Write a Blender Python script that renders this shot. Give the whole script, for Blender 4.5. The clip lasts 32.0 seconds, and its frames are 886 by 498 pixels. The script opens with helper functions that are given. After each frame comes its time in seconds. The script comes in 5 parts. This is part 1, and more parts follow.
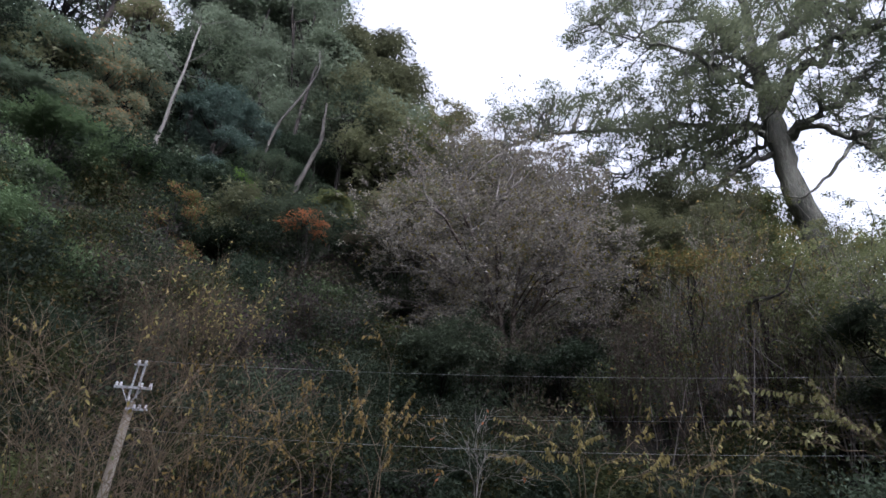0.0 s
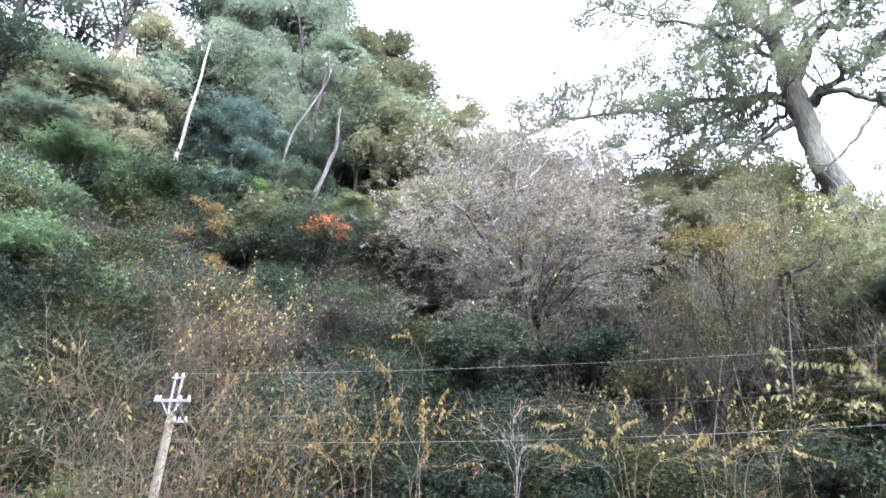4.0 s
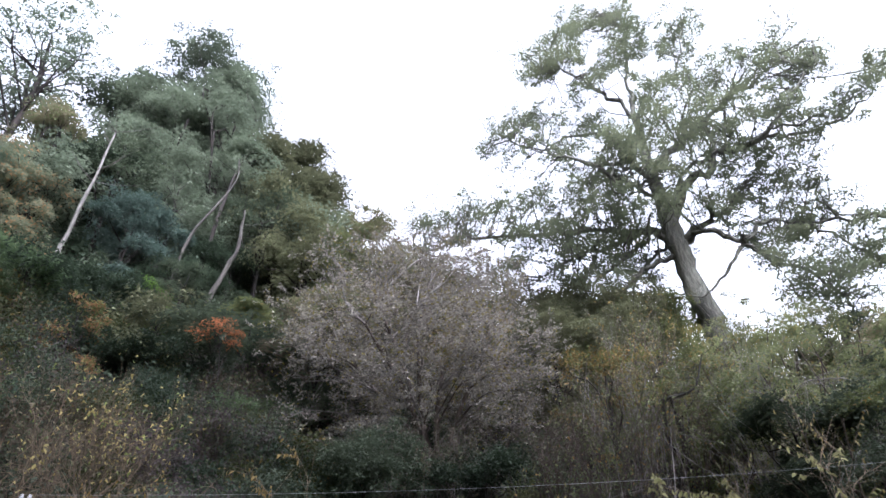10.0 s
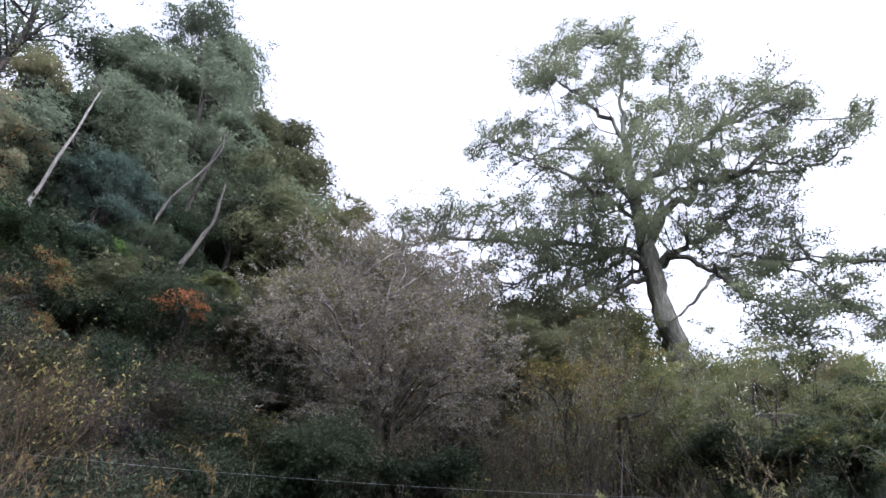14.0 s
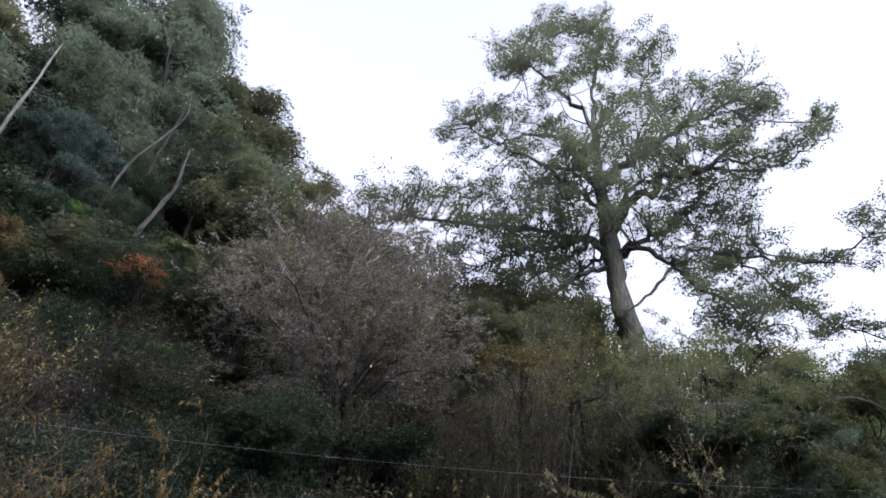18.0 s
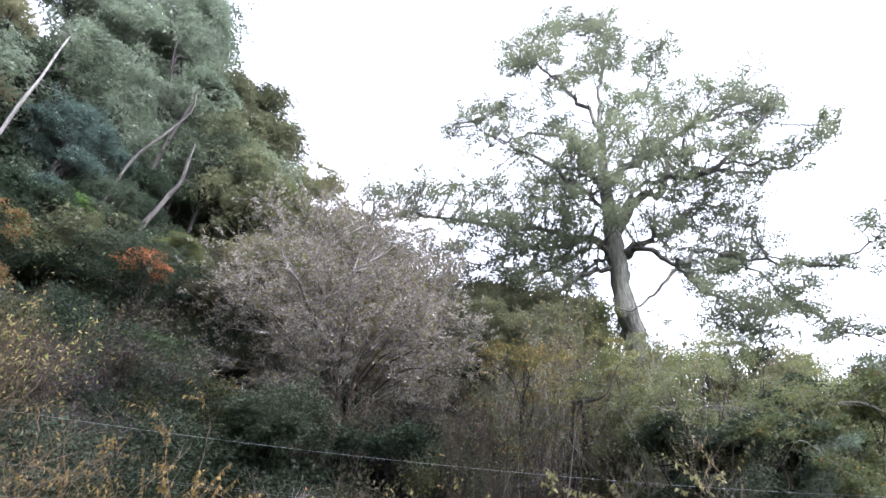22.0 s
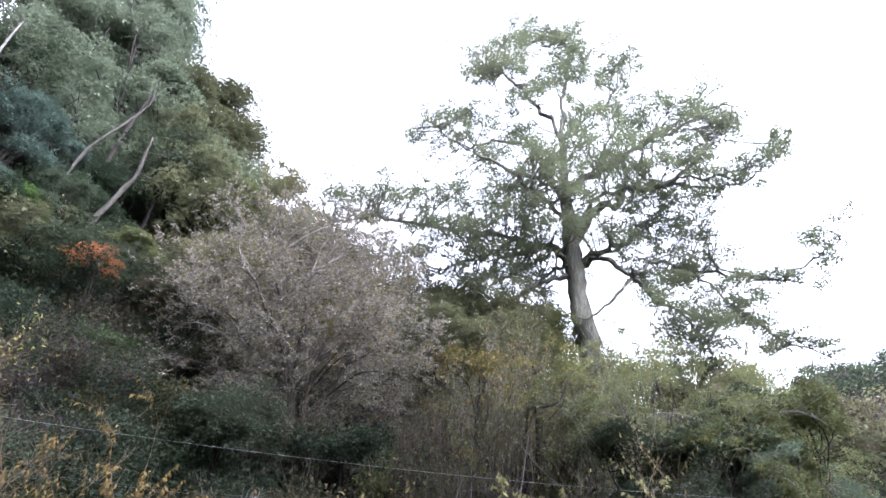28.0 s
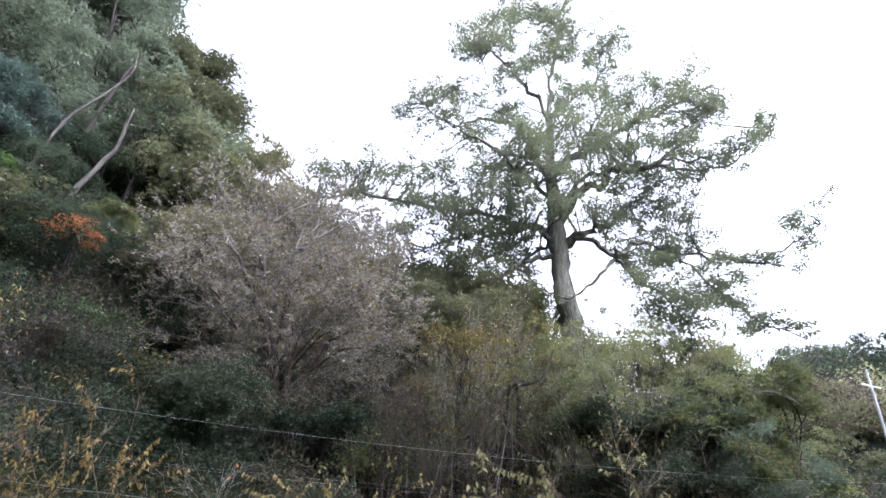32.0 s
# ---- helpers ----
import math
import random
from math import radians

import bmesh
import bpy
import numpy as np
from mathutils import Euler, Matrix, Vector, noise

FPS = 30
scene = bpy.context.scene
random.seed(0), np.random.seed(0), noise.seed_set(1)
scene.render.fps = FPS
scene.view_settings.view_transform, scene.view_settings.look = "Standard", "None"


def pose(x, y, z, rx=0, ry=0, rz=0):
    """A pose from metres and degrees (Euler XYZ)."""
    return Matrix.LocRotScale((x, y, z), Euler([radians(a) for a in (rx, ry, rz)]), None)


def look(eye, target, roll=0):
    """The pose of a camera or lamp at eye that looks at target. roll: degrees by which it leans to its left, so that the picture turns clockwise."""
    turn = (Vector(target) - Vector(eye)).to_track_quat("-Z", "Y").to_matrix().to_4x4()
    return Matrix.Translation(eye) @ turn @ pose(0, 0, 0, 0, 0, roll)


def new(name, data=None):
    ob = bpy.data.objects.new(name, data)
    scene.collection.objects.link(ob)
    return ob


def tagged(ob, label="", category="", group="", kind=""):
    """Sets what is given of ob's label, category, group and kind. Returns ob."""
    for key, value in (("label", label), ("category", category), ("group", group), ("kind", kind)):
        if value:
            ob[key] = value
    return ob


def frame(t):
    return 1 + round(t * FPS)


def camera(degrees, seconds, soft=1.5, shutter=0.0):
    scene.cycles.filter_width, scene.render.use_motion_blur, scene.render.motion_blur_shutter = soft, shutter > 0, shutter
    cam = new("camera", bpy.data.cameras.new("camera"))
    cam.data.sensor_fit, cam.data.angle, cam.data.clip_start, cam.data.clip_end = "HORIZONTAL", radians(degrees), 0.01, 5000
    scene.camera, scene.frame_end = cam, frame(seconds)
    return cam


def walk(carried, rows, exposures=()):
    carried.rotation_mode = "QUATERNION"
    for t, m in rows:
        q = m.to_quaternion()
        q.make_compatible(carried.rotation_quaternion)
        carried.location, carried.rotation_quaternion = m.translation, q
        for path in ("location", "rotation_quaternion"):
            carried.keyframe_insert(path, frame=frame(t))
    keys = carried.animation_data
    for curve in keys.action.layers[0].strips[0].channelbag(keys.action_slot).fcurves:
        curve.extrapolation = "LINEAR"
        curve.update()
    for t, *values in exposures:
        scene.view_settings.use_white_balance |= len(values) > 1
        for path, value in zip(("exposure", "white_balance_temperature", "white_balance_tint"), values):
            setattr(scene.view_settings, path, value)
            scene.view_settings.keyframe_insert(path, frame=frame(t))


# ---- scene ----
# ---------------------------------------------------------------- camera
cam = camera(70.47, 32.0, soft=1.6)
ROWS = [
    (0.0, -0.106, 0.07, 1.567, 117.06, -4.62, 3.57),
    (0.5, -0.087, 0.071, 1.546, 117.2, -3.95, 4.62),
    (1.0, -0.114, 0.07, 1.565, 117.28, -3.97, 4.0),
    (1.5, -0.112, 0.061, 1.557, 116.94, -3.05, 5.6),
    (2.0, -0.099, 0.063, 1.544, 116.56, -2.39, 6.16),
    (2.5, -0.113, 0.062, 1.547, 116.09, -2.11, 6.97),
    (4.5, -0.098, 0.061, 1.556, 116.59, -1.87, 7.34),
    (5.0, -0.086, 0.079, 1.563, 116.69, -1.58, 7.9),
    (5.5, -0.096, 0.09, 1.565, 116.74, -0.35, 8.99),
    (6.0, -0.002, 0.151, 1.636, 119.16, 0.32, 6.98),
    (6.5, -0.012, 0.14, 1.642, 120.89, 0.75, 5.1),
    (7.0, -0.023, 0.101, 1.663, 122.74, -0.03, 3.58),
    (7.5, -0.001, 0.084, 1.633, 123.81, -0.46, 3.0),
    (8.0, 0.008, 0.109, 1.653, 124.45, -0.36, 2.21),
    (8.5, -0.008, 0.082, 1.66, 125.16, -0.41, 1.61),
    (9.0, -0.01, 0.066, 1.656, 126.01, -0.37, -0.27),
    (9.5, -0.048, -0.012, 1.63, 126.57, -0.03, -0.79),
    (10.0, -0.057, -0.047, 1.609, 126.63, 0.05, -1.91),
    (10.5, -0.046, -0.041, 1.609, 126.47, -0.15, -2.42),
    (11.0, -0.016, 0.011, 1.617, 125.41, 0.69, -2.24),
    (11.5, -0.024, 0.017, 1.622, 125.02, -0.04, -2.48),
    (12.0, -0.022, 0.01, 1.618, 124.83, -0.03, -2.42),
    (12.5, 0.009, -0.015, 1.616, 124.97, -1.39, -3.75),
    (13.0, 0.029, 0.02, 1.65, 125.26, -2.5, -5.31),
    (13.5, 0.031, 0.008, 1.636, 126.72, -3.97, -7.21),
    (15.5, 0.036, -0.021, 1.615, 126.26, -3.52, -7.67),
    (16.0, 0.025, -0.035, 1.601, 126.33, -3.33, -7.9),
    (16.5, 0.031, -0.05, 1.585, 126.14, -3.22, -8.63),
    (17.0, 0.03, -0.04, 1.596, 126.07, -4.43, -10.91),
    (17.5, 0.031, -0.053, 1.586, 125.81, -4.91, -11.92),
    (18.0, 0.034, -0.045, 1.58, 125.18, -4.55, -11.67),
    (18.5, 0.041, -0.033, 1.583, 124.58, -4.6, -10.85),
    (19.0, 0.045, -0.015, 1.588, 123.83, -5.42, -10.93),
    (19.5, 0.046, -0.023, 1.598, 123.99, -4.84, -11.41),
    (20.0, 0.051, -0.178, 1.512, 124.3, -5.26, -11.92),
    (20.5, 0.031, -0.037, 1.585, 124.78, -5.08, -12.06),
    (21.0, 0.019, -0.043, 1.6, 124.86, -5.2, -12.19),
    (21.5, 0.032, -0.03, 1.603, 124.89, -5.14, -11.67),
    (22.0, 0.018, -0.04, 1.594, 124.98, -5.42, -11.89),
    (22.5, 0.018, -0.057, 1.585, 124.94, -5.38, -12.38),
    (23.0, 0.024, -0.044, 1.613, 124.99, -5.27, -12.67),
    (23.5, 0.017, -0.034, 1.593, 125.87, -5.17, -12.86),
    (24.0, 0.018, -0.05, 1.59, 125.72, -4.97, -12.53),
    (24.5, 0.02, -0.045, 1.594, 125.58, -5.27, -12.96),
    (25.0, 0.012, -0.044, 1.592, 125.77, -5.36, -13.44),
    (25.5, 0.02, -0.056, 1.587, 125.69, -5.15, -13.24),
    (26.0, 0.032, -0.055, 1.599, 125.94, -5.24, -14.15),
    (26.5, 0.015, -0.062, 1.597, 126.13, -5.41, -15.83),
    (28.5, 0.061, -0.091, 1.56, 125.36, -4.74, -15.7),
    (29.0, 0.061, -0.07, 1.587, 125.01, -4.69, -15.72),
    (29.5, 0.063, -0.066, 1.582, 125.14, -4.6, -15.73),
    (30.0, 0.068, -0.075, 1.585, 125.3, -5.06, -15.88),
    (30.5, 0.046, -0.068, 1.576, 125.53, -4.88, -16.06),
    (31.0, 0.05, -0.074, 1.585, 125.52, -4.88, -16.25),
    (31.5, 0.037, -0.071, 1.576, 125.67, -4.9, -16.34),
    (32.0, 0.061, -0.089, 1.567, 123.85, -4.74, -17.43),
]
EXPOSURES = [(0.0, -1.32, 5600, 22), (1.0, 0.12, 5600, 22), (2.0, 0.48, 5420, 22), (5.5, 0.9, 5420, 22), (7.0, 0.5, 5420, 22), (9.0, -0.32, 5420, 22), (10.0, -0.55, 5600, 22), (11.0, -0.98, 5600, 22), (12.0, -0.96, 5600, 22), (13.5, -0.82, 5600, 22), (16.0, -1.44, 5600, 22), (18.0, -1.46, 5600, 22), (20.0, -0.24, 5600, 22), (23.0, -0.1, 5600, 22), (26.0, -0.1, 5600, 22), (32.0, -0.33, 5600, 22)]
walk(cam, [(t, pose(x, y, z, rx, ry, rz)) for t, x, y, z, rx, ry, rz in ROWS], EXPOSURES)

# ---------------------------------------------------------------- light: bright overcast sky
SUN_AZ, SUN_EL = 155.0, 33.0
world = bpy.data.worlds.new("overcast_sky")
scene.world = world
world.use_nodes = True
wn = world.node_tree
wn.nodes.clear()
sky = wn.nodes.new("ShaderNodeTexSky")
sky.sky_type = "NISHITA"
sky.sun_disc = False
sky.sun_elevation = radians(SUN_EL)
sky.sun_rotation = radians(SUN_AZ)
sky.dust_density = 6.0
sky.ozone_density = 1.0
hsv = wn.nodes.new("ShaderNodeHueSaturation")
hsv.inputs["Saturation"].default_value = 0.1
hsv.inputs["Value"].default_value = 11.0
wbg = wn.nodes.new("ShaderNodeBackground")
wbg.inputs["Strength"].default_value = 0.15
wout = wn.nodes.new("ShaderNodeOutputWorld")
wn.links.new(sky.outputs["Color"], hsv.inputs["Color"])
wn.links.new(hsv.outputs["Color"], wbg.inputs["Color"])
wn.links.new(wbg.outputs["Background"], wout.inputs["Surface"])

sun_data = bpy.data.lights.new("sun", "SUN")
sun_data.energy = 1.7
sun_data.angle = radians(16)
sun_data.color = (1.0, 0.98, 0.95)
sun = new("sun", sun_data)
sa, se = radians(SUN_AZ), radians(SUN_EL)
sun.matrix_world = look((math.sin(sa) * math.cos(se) * 200, math.cos(sa) * math.cos(se) * 200, math.sin(se) * 200), (0, 0, 0))


# ---------------------------------------------------------------- materials
def material(name):
    m = bpy.data.materials.new(name)
    m.use_nodes = True
    t = m.node_tree
    t.nodes.clear()
    return m, t, t.nodes.new("ShaderNodeOutputMaterial")


def leaf_material(name, low, high, odd=None, odd_share=0.12, trans=0.4, rough=0.6, patch=0.5, grain=0.32):
    """Leaves whose colour runs from low to high, leaf by leaf and patch by patch, with a share of odd ones."""
    m, t, out = material(name)
    geo = t.nodes.new("ShaderNodeNewGeometry")
    info = t.nodes.new("ShaderNodeObjectInfo")
    tex = t.nodes.new("ShaderNodeTexNoise")
    tex.inputs["Scale"].default_value = patch
    tex.inputs["Detail"].default_value = 3.0
    t.links.new(geo.outputs["Position"], tex.inputs["Vector"])
    add = t.nodes.new("ShaderNodeMath")
    add.operation = "MULTIPLY_ADD"
    add.inputs[1].default_value = grain
    t.links.new(geo.outputs["Random Per Island"], add.inputs[0])
    mul = t.nodes.new("ShaderNodeMath")
    mul.operation = "MULTIPLY_ADD"
    mul.inputs[1].default_value = 1.3
    mul.inputs[2].default_value = -0.16 - 0.5 * grain
    t.links.new(tex.outputs["Fac"], mul.inputs[0])
    t.links.new(mul.outputs[0], add.inputs[2])
    mix = t.nodes.new("ShaderNodeMix")
    mix.data_type = "RGBA"
    mix.inputs["A"].default_value = (*low, 1)
    mix.inputs["B"].default_value = (*high, 1)
    t.links.new(add.outputs[0], mix.inputs["Factor"])
    colour = mix.outputs["Result"]
    if odd:
        pick = t.nodes.new("ShaderNodeMath")
        pick.operation = "FRACT"
        big = t.nodes.new("ShaderNodeMath")
        big.operation = "MULTIPLY"
        big.inputs[1].default_value = 57.3
        t.links.new(geo.outputs["Random Per Island"], big.inputs[0])
        t.links.new(big.outputs[0], pick.inputs[0])
        less = t.nodes.new("ShaderNodeMath")
        less.operation = "LESS_THAN"
        less.inputs[1].default_value = odd_share
        t.links.new(pick.outputs[0], less.inputs[0])
        mix2 = t.nodes.new("ShaderNodeMix")
        mix2.data_type = "RGBA"
        mix2.inputs["B"].default_value = (*odd, 1)
        t.links.new(less.outputs[0], mix2.inputs["Factor"])
        t.links.new(colour, mix2.inputs["A"])
        colour = mix2.outputs["Result"]
    hue = t.nodes.new("ShaderNodeHueSaturation")
    vary = t.nodes.new("ShaderNodeMapRange")
    vary.inputs["To Min"].default_value = 0.75
    vary.inputs["To Max"].default_value = 1.25
    t.links.new(info.outputs["Random"], vary.inputs["Value"])
    t.links.new(vary.outputs[0], hue.inputs["Value"])
    t.links.new(colour, hue.inputs["Color"])
    bsdf = t.nodes.new("ShaderNodeBsdfPrincipled")
    bsdf.inputs["Roughness"].default_value = rough
    bsdf.inputs["Specular IOR Level"].default_value = 0.12
    tr = t.nodes.new("ShaderNodeBsdfTranslucent")
    t.links.new(hue.outputs["Color"], bsdf.inputs["Base Color"])
    t.links.new(hue.outputs["Color"], tr.inputs["Color"])
    ms = t.nodes.new("ShaderNodeMixShader")
    ms.inputs[0].default_value = trans
    t.links.new(bsdf.outputs[0], ms.inputs[1])
    t.links.new(tr.outputs[0], ms.inputs[2])
    t.links.new(ms.outputs[0], out.inputs["Surface"])
    return m


def rough_material(name, low, high, scale=6.0, stretch=(1, 1, 1), rough=0.85, bump=0.4, metal=0.0, deep=0.05):
    """Bark, soil, concrete: two scales of noise between two colours, with relief."""
    m, t, out = material(name)
    co = t.nodes.new("ShaderNodeTexCoord")
    mp = t.nodes.new("ShaderNodeMapping")
    mp.inputs["Scale"].default_value = stretch
    t.links.new(co.outputs["Object"], mp.inputs["Vector"])
    fine = t.nodes.new("ShaderNodeTexNoise")
    fine.inputs["Scale"].default_value = scale
    fine.inputs["Detail"].default_value = 8.0
    fine.inputs["Roughness"].default_value = 0.65
    wide = t.nodes.new("ShaderNodeTexNoise")
    wide.inputs["Scale"].default_value = scale * 0.17
    wide.inputs["Detail"].default_value = 3.0
    for n in (fine, wide):
        t.links.new(mp.outputs[0], n.inputs["Vector"])
    mean = t.nodes.new("ShaderNodeMath")
    mean.operation = "ADD"
    t.links.new(fine.outputs["Fac"], mean.inputs[0])
    t.links.new(wide.outputs["Fac"], mean.inputs[1])
    ramp = t.nodes.new("ShaderNodeMapRange")
    ramp.inputs["From Min"].default_value = 0.72
    ramp.inputs["From Max"].default_value = 1.28
    t.links.new(mean.outputs[0], ramp.inputs["Value"])
    mix = t.nodes.new("ShaderNodeMix")
    mix.data_type = "RGBA"
    mix.inputs["A"].default_value = (*low, 1)
    mix.inputs["B"].default_value = (*high, 1)
    t.links.new(ramp.outputs[0], mix.inputs["Factor"])
    bsdf = t.nodes.new("ShaderNodeBsdfPrincipled")
    bsdf.inputs["Roughness"].default_value = rough
    bsdf.inputs["Metallic"].default_value = metal
    bsdf.inputs["Specular IOR Level"].default_value = 0.15 if rough > 0.6 else 0.5
    t.links.new(mix.outputs["Result"], bsdf.inputs["Base Color"])
    bp = t.nodes.new("ShaderNodeBump")
    bp.inputs["Strength"].default_value = bump
    bp.inputs["Distance"].default_value = deep
    t.links.new(fine.outputs["Fac"], bp.inputs["Height"])
    t.links.new(bp.outputs[0], bsdf.inputs["Normal"])
    t.links.new(bsdf.outputs[0], out.inputs["Surface"])
    return m


LEAF = {
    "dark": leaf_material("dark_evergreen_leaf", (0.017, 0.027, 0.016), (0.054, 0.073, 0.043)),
    "mid": leaf_material("evergreen_leaf", (0.037, 0.05, 0.031), (0.092, 0.112, 0.067)),
    "blue": leaf_material("blue_green_leaf", (0.044, 0.069, 0.053), (0.115, 0.158, 0.127), rough=0.45),
    "pale": leaf_material("pale_green_leaf", (0.121, 0.169, 0.081), (0.27, 0.338, 0.176)),
    "greygreen": leaf_material("grey_green_leaf", (0.069, 0.098, 0.063), (0.161, 0.201, 0.127)),
    "bright": leaf_material("bright_green_leaf", (0.05, 0.092, 0.021), (0.134, 0.21, 0.05)),
    "olive": leaf_material("olive_leaf", (0.062, 0.077, 0.032), (0.154, 0.172, 0.07), odd=(0.27, 0.176, 0.054), odd_share=0.04),
    "feather": leaf_material("feathery_leaf", (0.06, 0.066, 0.036), (0.155, 0.162, 0.085)),
    "yellow": leaf_material("yellow_leaf", (0.194, 0.163, 0.057), (0.37, 0.308, 0.119), odd=(0.16, 0.19, 0.055), odd_share=0.25),
    "ochre": leaf_material("ochre_leaf", (0.145, 0.104, 0.036), (0.297, 0.217, 0.076), odd=(0.108, 0.135, 0.047), odd_share=0.35),
    "tan": leaf_material("tan_leaf", (0.136, 0.123, 0.072), (0.272, 0.246, 0.149), odd=(0.135, 0.162, 0.068), odd_share=0.3),
    "orange": leaf_material("orange_maple_leaf", (0.25, 0.095, 0.04), (0.42, 0.19, 0.085)),
    "brown": leaf_material("brown_withered_leaf", (0.047, 0.039, 0.026), (0.125, 0.105, 0.068), odd=(0.081, 0.101, 0.047), odd_share=0.25),
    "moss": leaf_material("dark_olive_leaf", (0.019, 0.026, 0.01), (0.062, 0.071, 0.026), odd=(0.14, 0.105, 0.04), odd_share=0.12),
    "purple": leaf_material("purple_brown_withered_leaf", (0.033, 0.027, 0.026), (0.094, 0.078, 0.073), odd=(0.081, 0.101, 0.047), odd_share=0.2),
    "ash": leaf_material("ash_grey_withered_leaf", (0.06, 0.054, 0.043), (0.63, 0.59, 0.49), odd=(0.3, 0.26, 0.07), odd_share=0.12, patch=0.7, grain=0.75, trans=0.25),
    "cream": leaf_material("pale_yellow_leaf", (0.208, 0.208, 0.08), (0.368, 0.36, 0.16)),
    "light": leaf_material("light_olive_leaf", (0.14, 0.162, 0.072), (0.315, 0.342, 0.16), odd=(0.4, 0.32, 0.12), odd_share=0.06),
    "big": leaf_material("old_tree_leaf", (0.085, 0.102, 0.06), (0.195, 0.212, 0.128), patch=0.4, trans=0.42),
    "fresh": leaf_material("fresh_green_leaf", (0.055, 0.086, 0.042), (0.15, 0.21, 0.098)),
    "rust": leaf_material("rust_leaf", (0.11, 0.065, 0.03), (0.27, 0.16, 0.075), odd=(0.12, 0.135, 0.05), odd_share=0.4),
    "turning": leaf_material("turning_leaf", (0.085, 0.1, 0.06), (0.22, 0.225, 0.14), odd=(0.3, 0.18, 0.085), odd_share=0.13),
    # evergreen leaf made paler and greyer in place of haze and glare
    "upper": leaf_material("haze_lightened_evergreen_leaf", (0.064, 0.083, 0.053), (0.19, 0.224, 0.152), patch=0.35),
}
BARK = {
    "dark": rough_material("dark_bark", (0.008, 0.007, 0.006), (0.028, 0.023, 0.019), 9, (1, 1, 0.25)),
    "grey": rough_material("grey_bark", (0.022, 0.02, 0.017), (0.088, 0.081, 0.069), 9, (1, 1, 0.3)),
    "white": rough_material("bleached_bark", (0.06, 0.056, 0.048), (0.185, 0.175, 0.156), 5, (1, 1, 0.35)),
    "twig": rough_material("dry_twig_bark", (0.054, 0.041, 0.025), (0.163, 0.128, 0.082), 5),
    "ash": rough_material("ash_grey_twig_bark", (0.09, 0.082, 0.072), (0.25, 0.23, 0.205), 5),
    "pale": rough_material("pale_twig_bark", (0.14, 0.13, 0.11), (0.31, 0.288, 0.25), 5),
    "big": rough_material("old_tree_bark", (0.022, 0.022, 0.017), (0.175, 0.174, 0.139), 6.5, (1, 1, 0.22), bump=1.0, deep=0.14),
    "dry": rough_material("dry_sapling_bark", (0.093, 0.07, 0.043), (0.239, 0.187, 0.123), 5),
    "brown": rough_material("brown_twig_bark", (0.028, 0.022, 0.017), (0.085, 0.066, 0.05), 5),
}
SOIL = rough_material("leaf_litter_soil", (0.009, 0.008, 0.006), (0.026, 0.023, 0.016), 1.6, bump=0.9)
POLE = rough_material("weathered_pole", (0.19, 0.165, 0.125), (0.4, 0.355, 0.285), 6, (1, 1, 0.15))
STEEL = rough_material("galvanised_steel", (0.34, 0.35, 0.36), (0.52, 0.53, 0.54), 8, rough=0.45, metal=0.3, bump=0.1)
PORCELAIN = rough_material("white_porcelain", (0.5, 0.5, 0.49), (0.68, 0.68, 0.67), 4, rough=0.25, bump=0.05)
WIRE = rough_material("aluminium_wire", (0.2, 0.205, 0.205), (0.34, 0.345, 0.345), 10, rough=0.5, bump=0.05)


# ---------------------------------------------------------------- mesh helpers
def mesh_from(name, verts, faces, mat, smooth=False):
    """A mesh of equal-sized faces (n x 3 or n x 4)."""
    me = bpy.data.meshes.new(name)
    verts = np.asarray(verts, dtype=np.float32)
    faces = np.asarray(faces, dtype=np.int32)
    n, k = faces.shape
    me.vertices.add(len(verts))
    me.vertices.foreach_set("co", verts.ravel())
    me.loops.add(n * k)
    me.loops.foreach_set("vertex_index", faces.ravel())
    me.polygons.add(n)
    me.polygons.foreach_set("loop_start", np.arange(0, n * k, k, dtype=np.int32))
    if smooth:
        me.polygons.foreach_set("use_smooth", np.ones(n, dtype=bool))
    me.update(calc_edges=True)
    me.validate()
    me.materials.append(mat)
    return me


def child(name, me, parent, label=""):
    ob = new(name, me)
    ob.parent = parent
    if label:
        ob["label"] = label
    return ob


def part(name, bm, mat, parent, label=""):
    """Links a bmesh as one mesh object under a thing or a part."""
    me = bpy.data.meshes.new(name)
    bm.to_mesh(me)
    bm.free()
    me.materials.append(mat)
    return child(name, me, parent, label)


def thing(name, place, label, category, group=""):
    """An empty at the foot of a thing, which carries its parts."""
    ob = new(name)
    ob.location = place
    return tagged(ob, label, category, group)


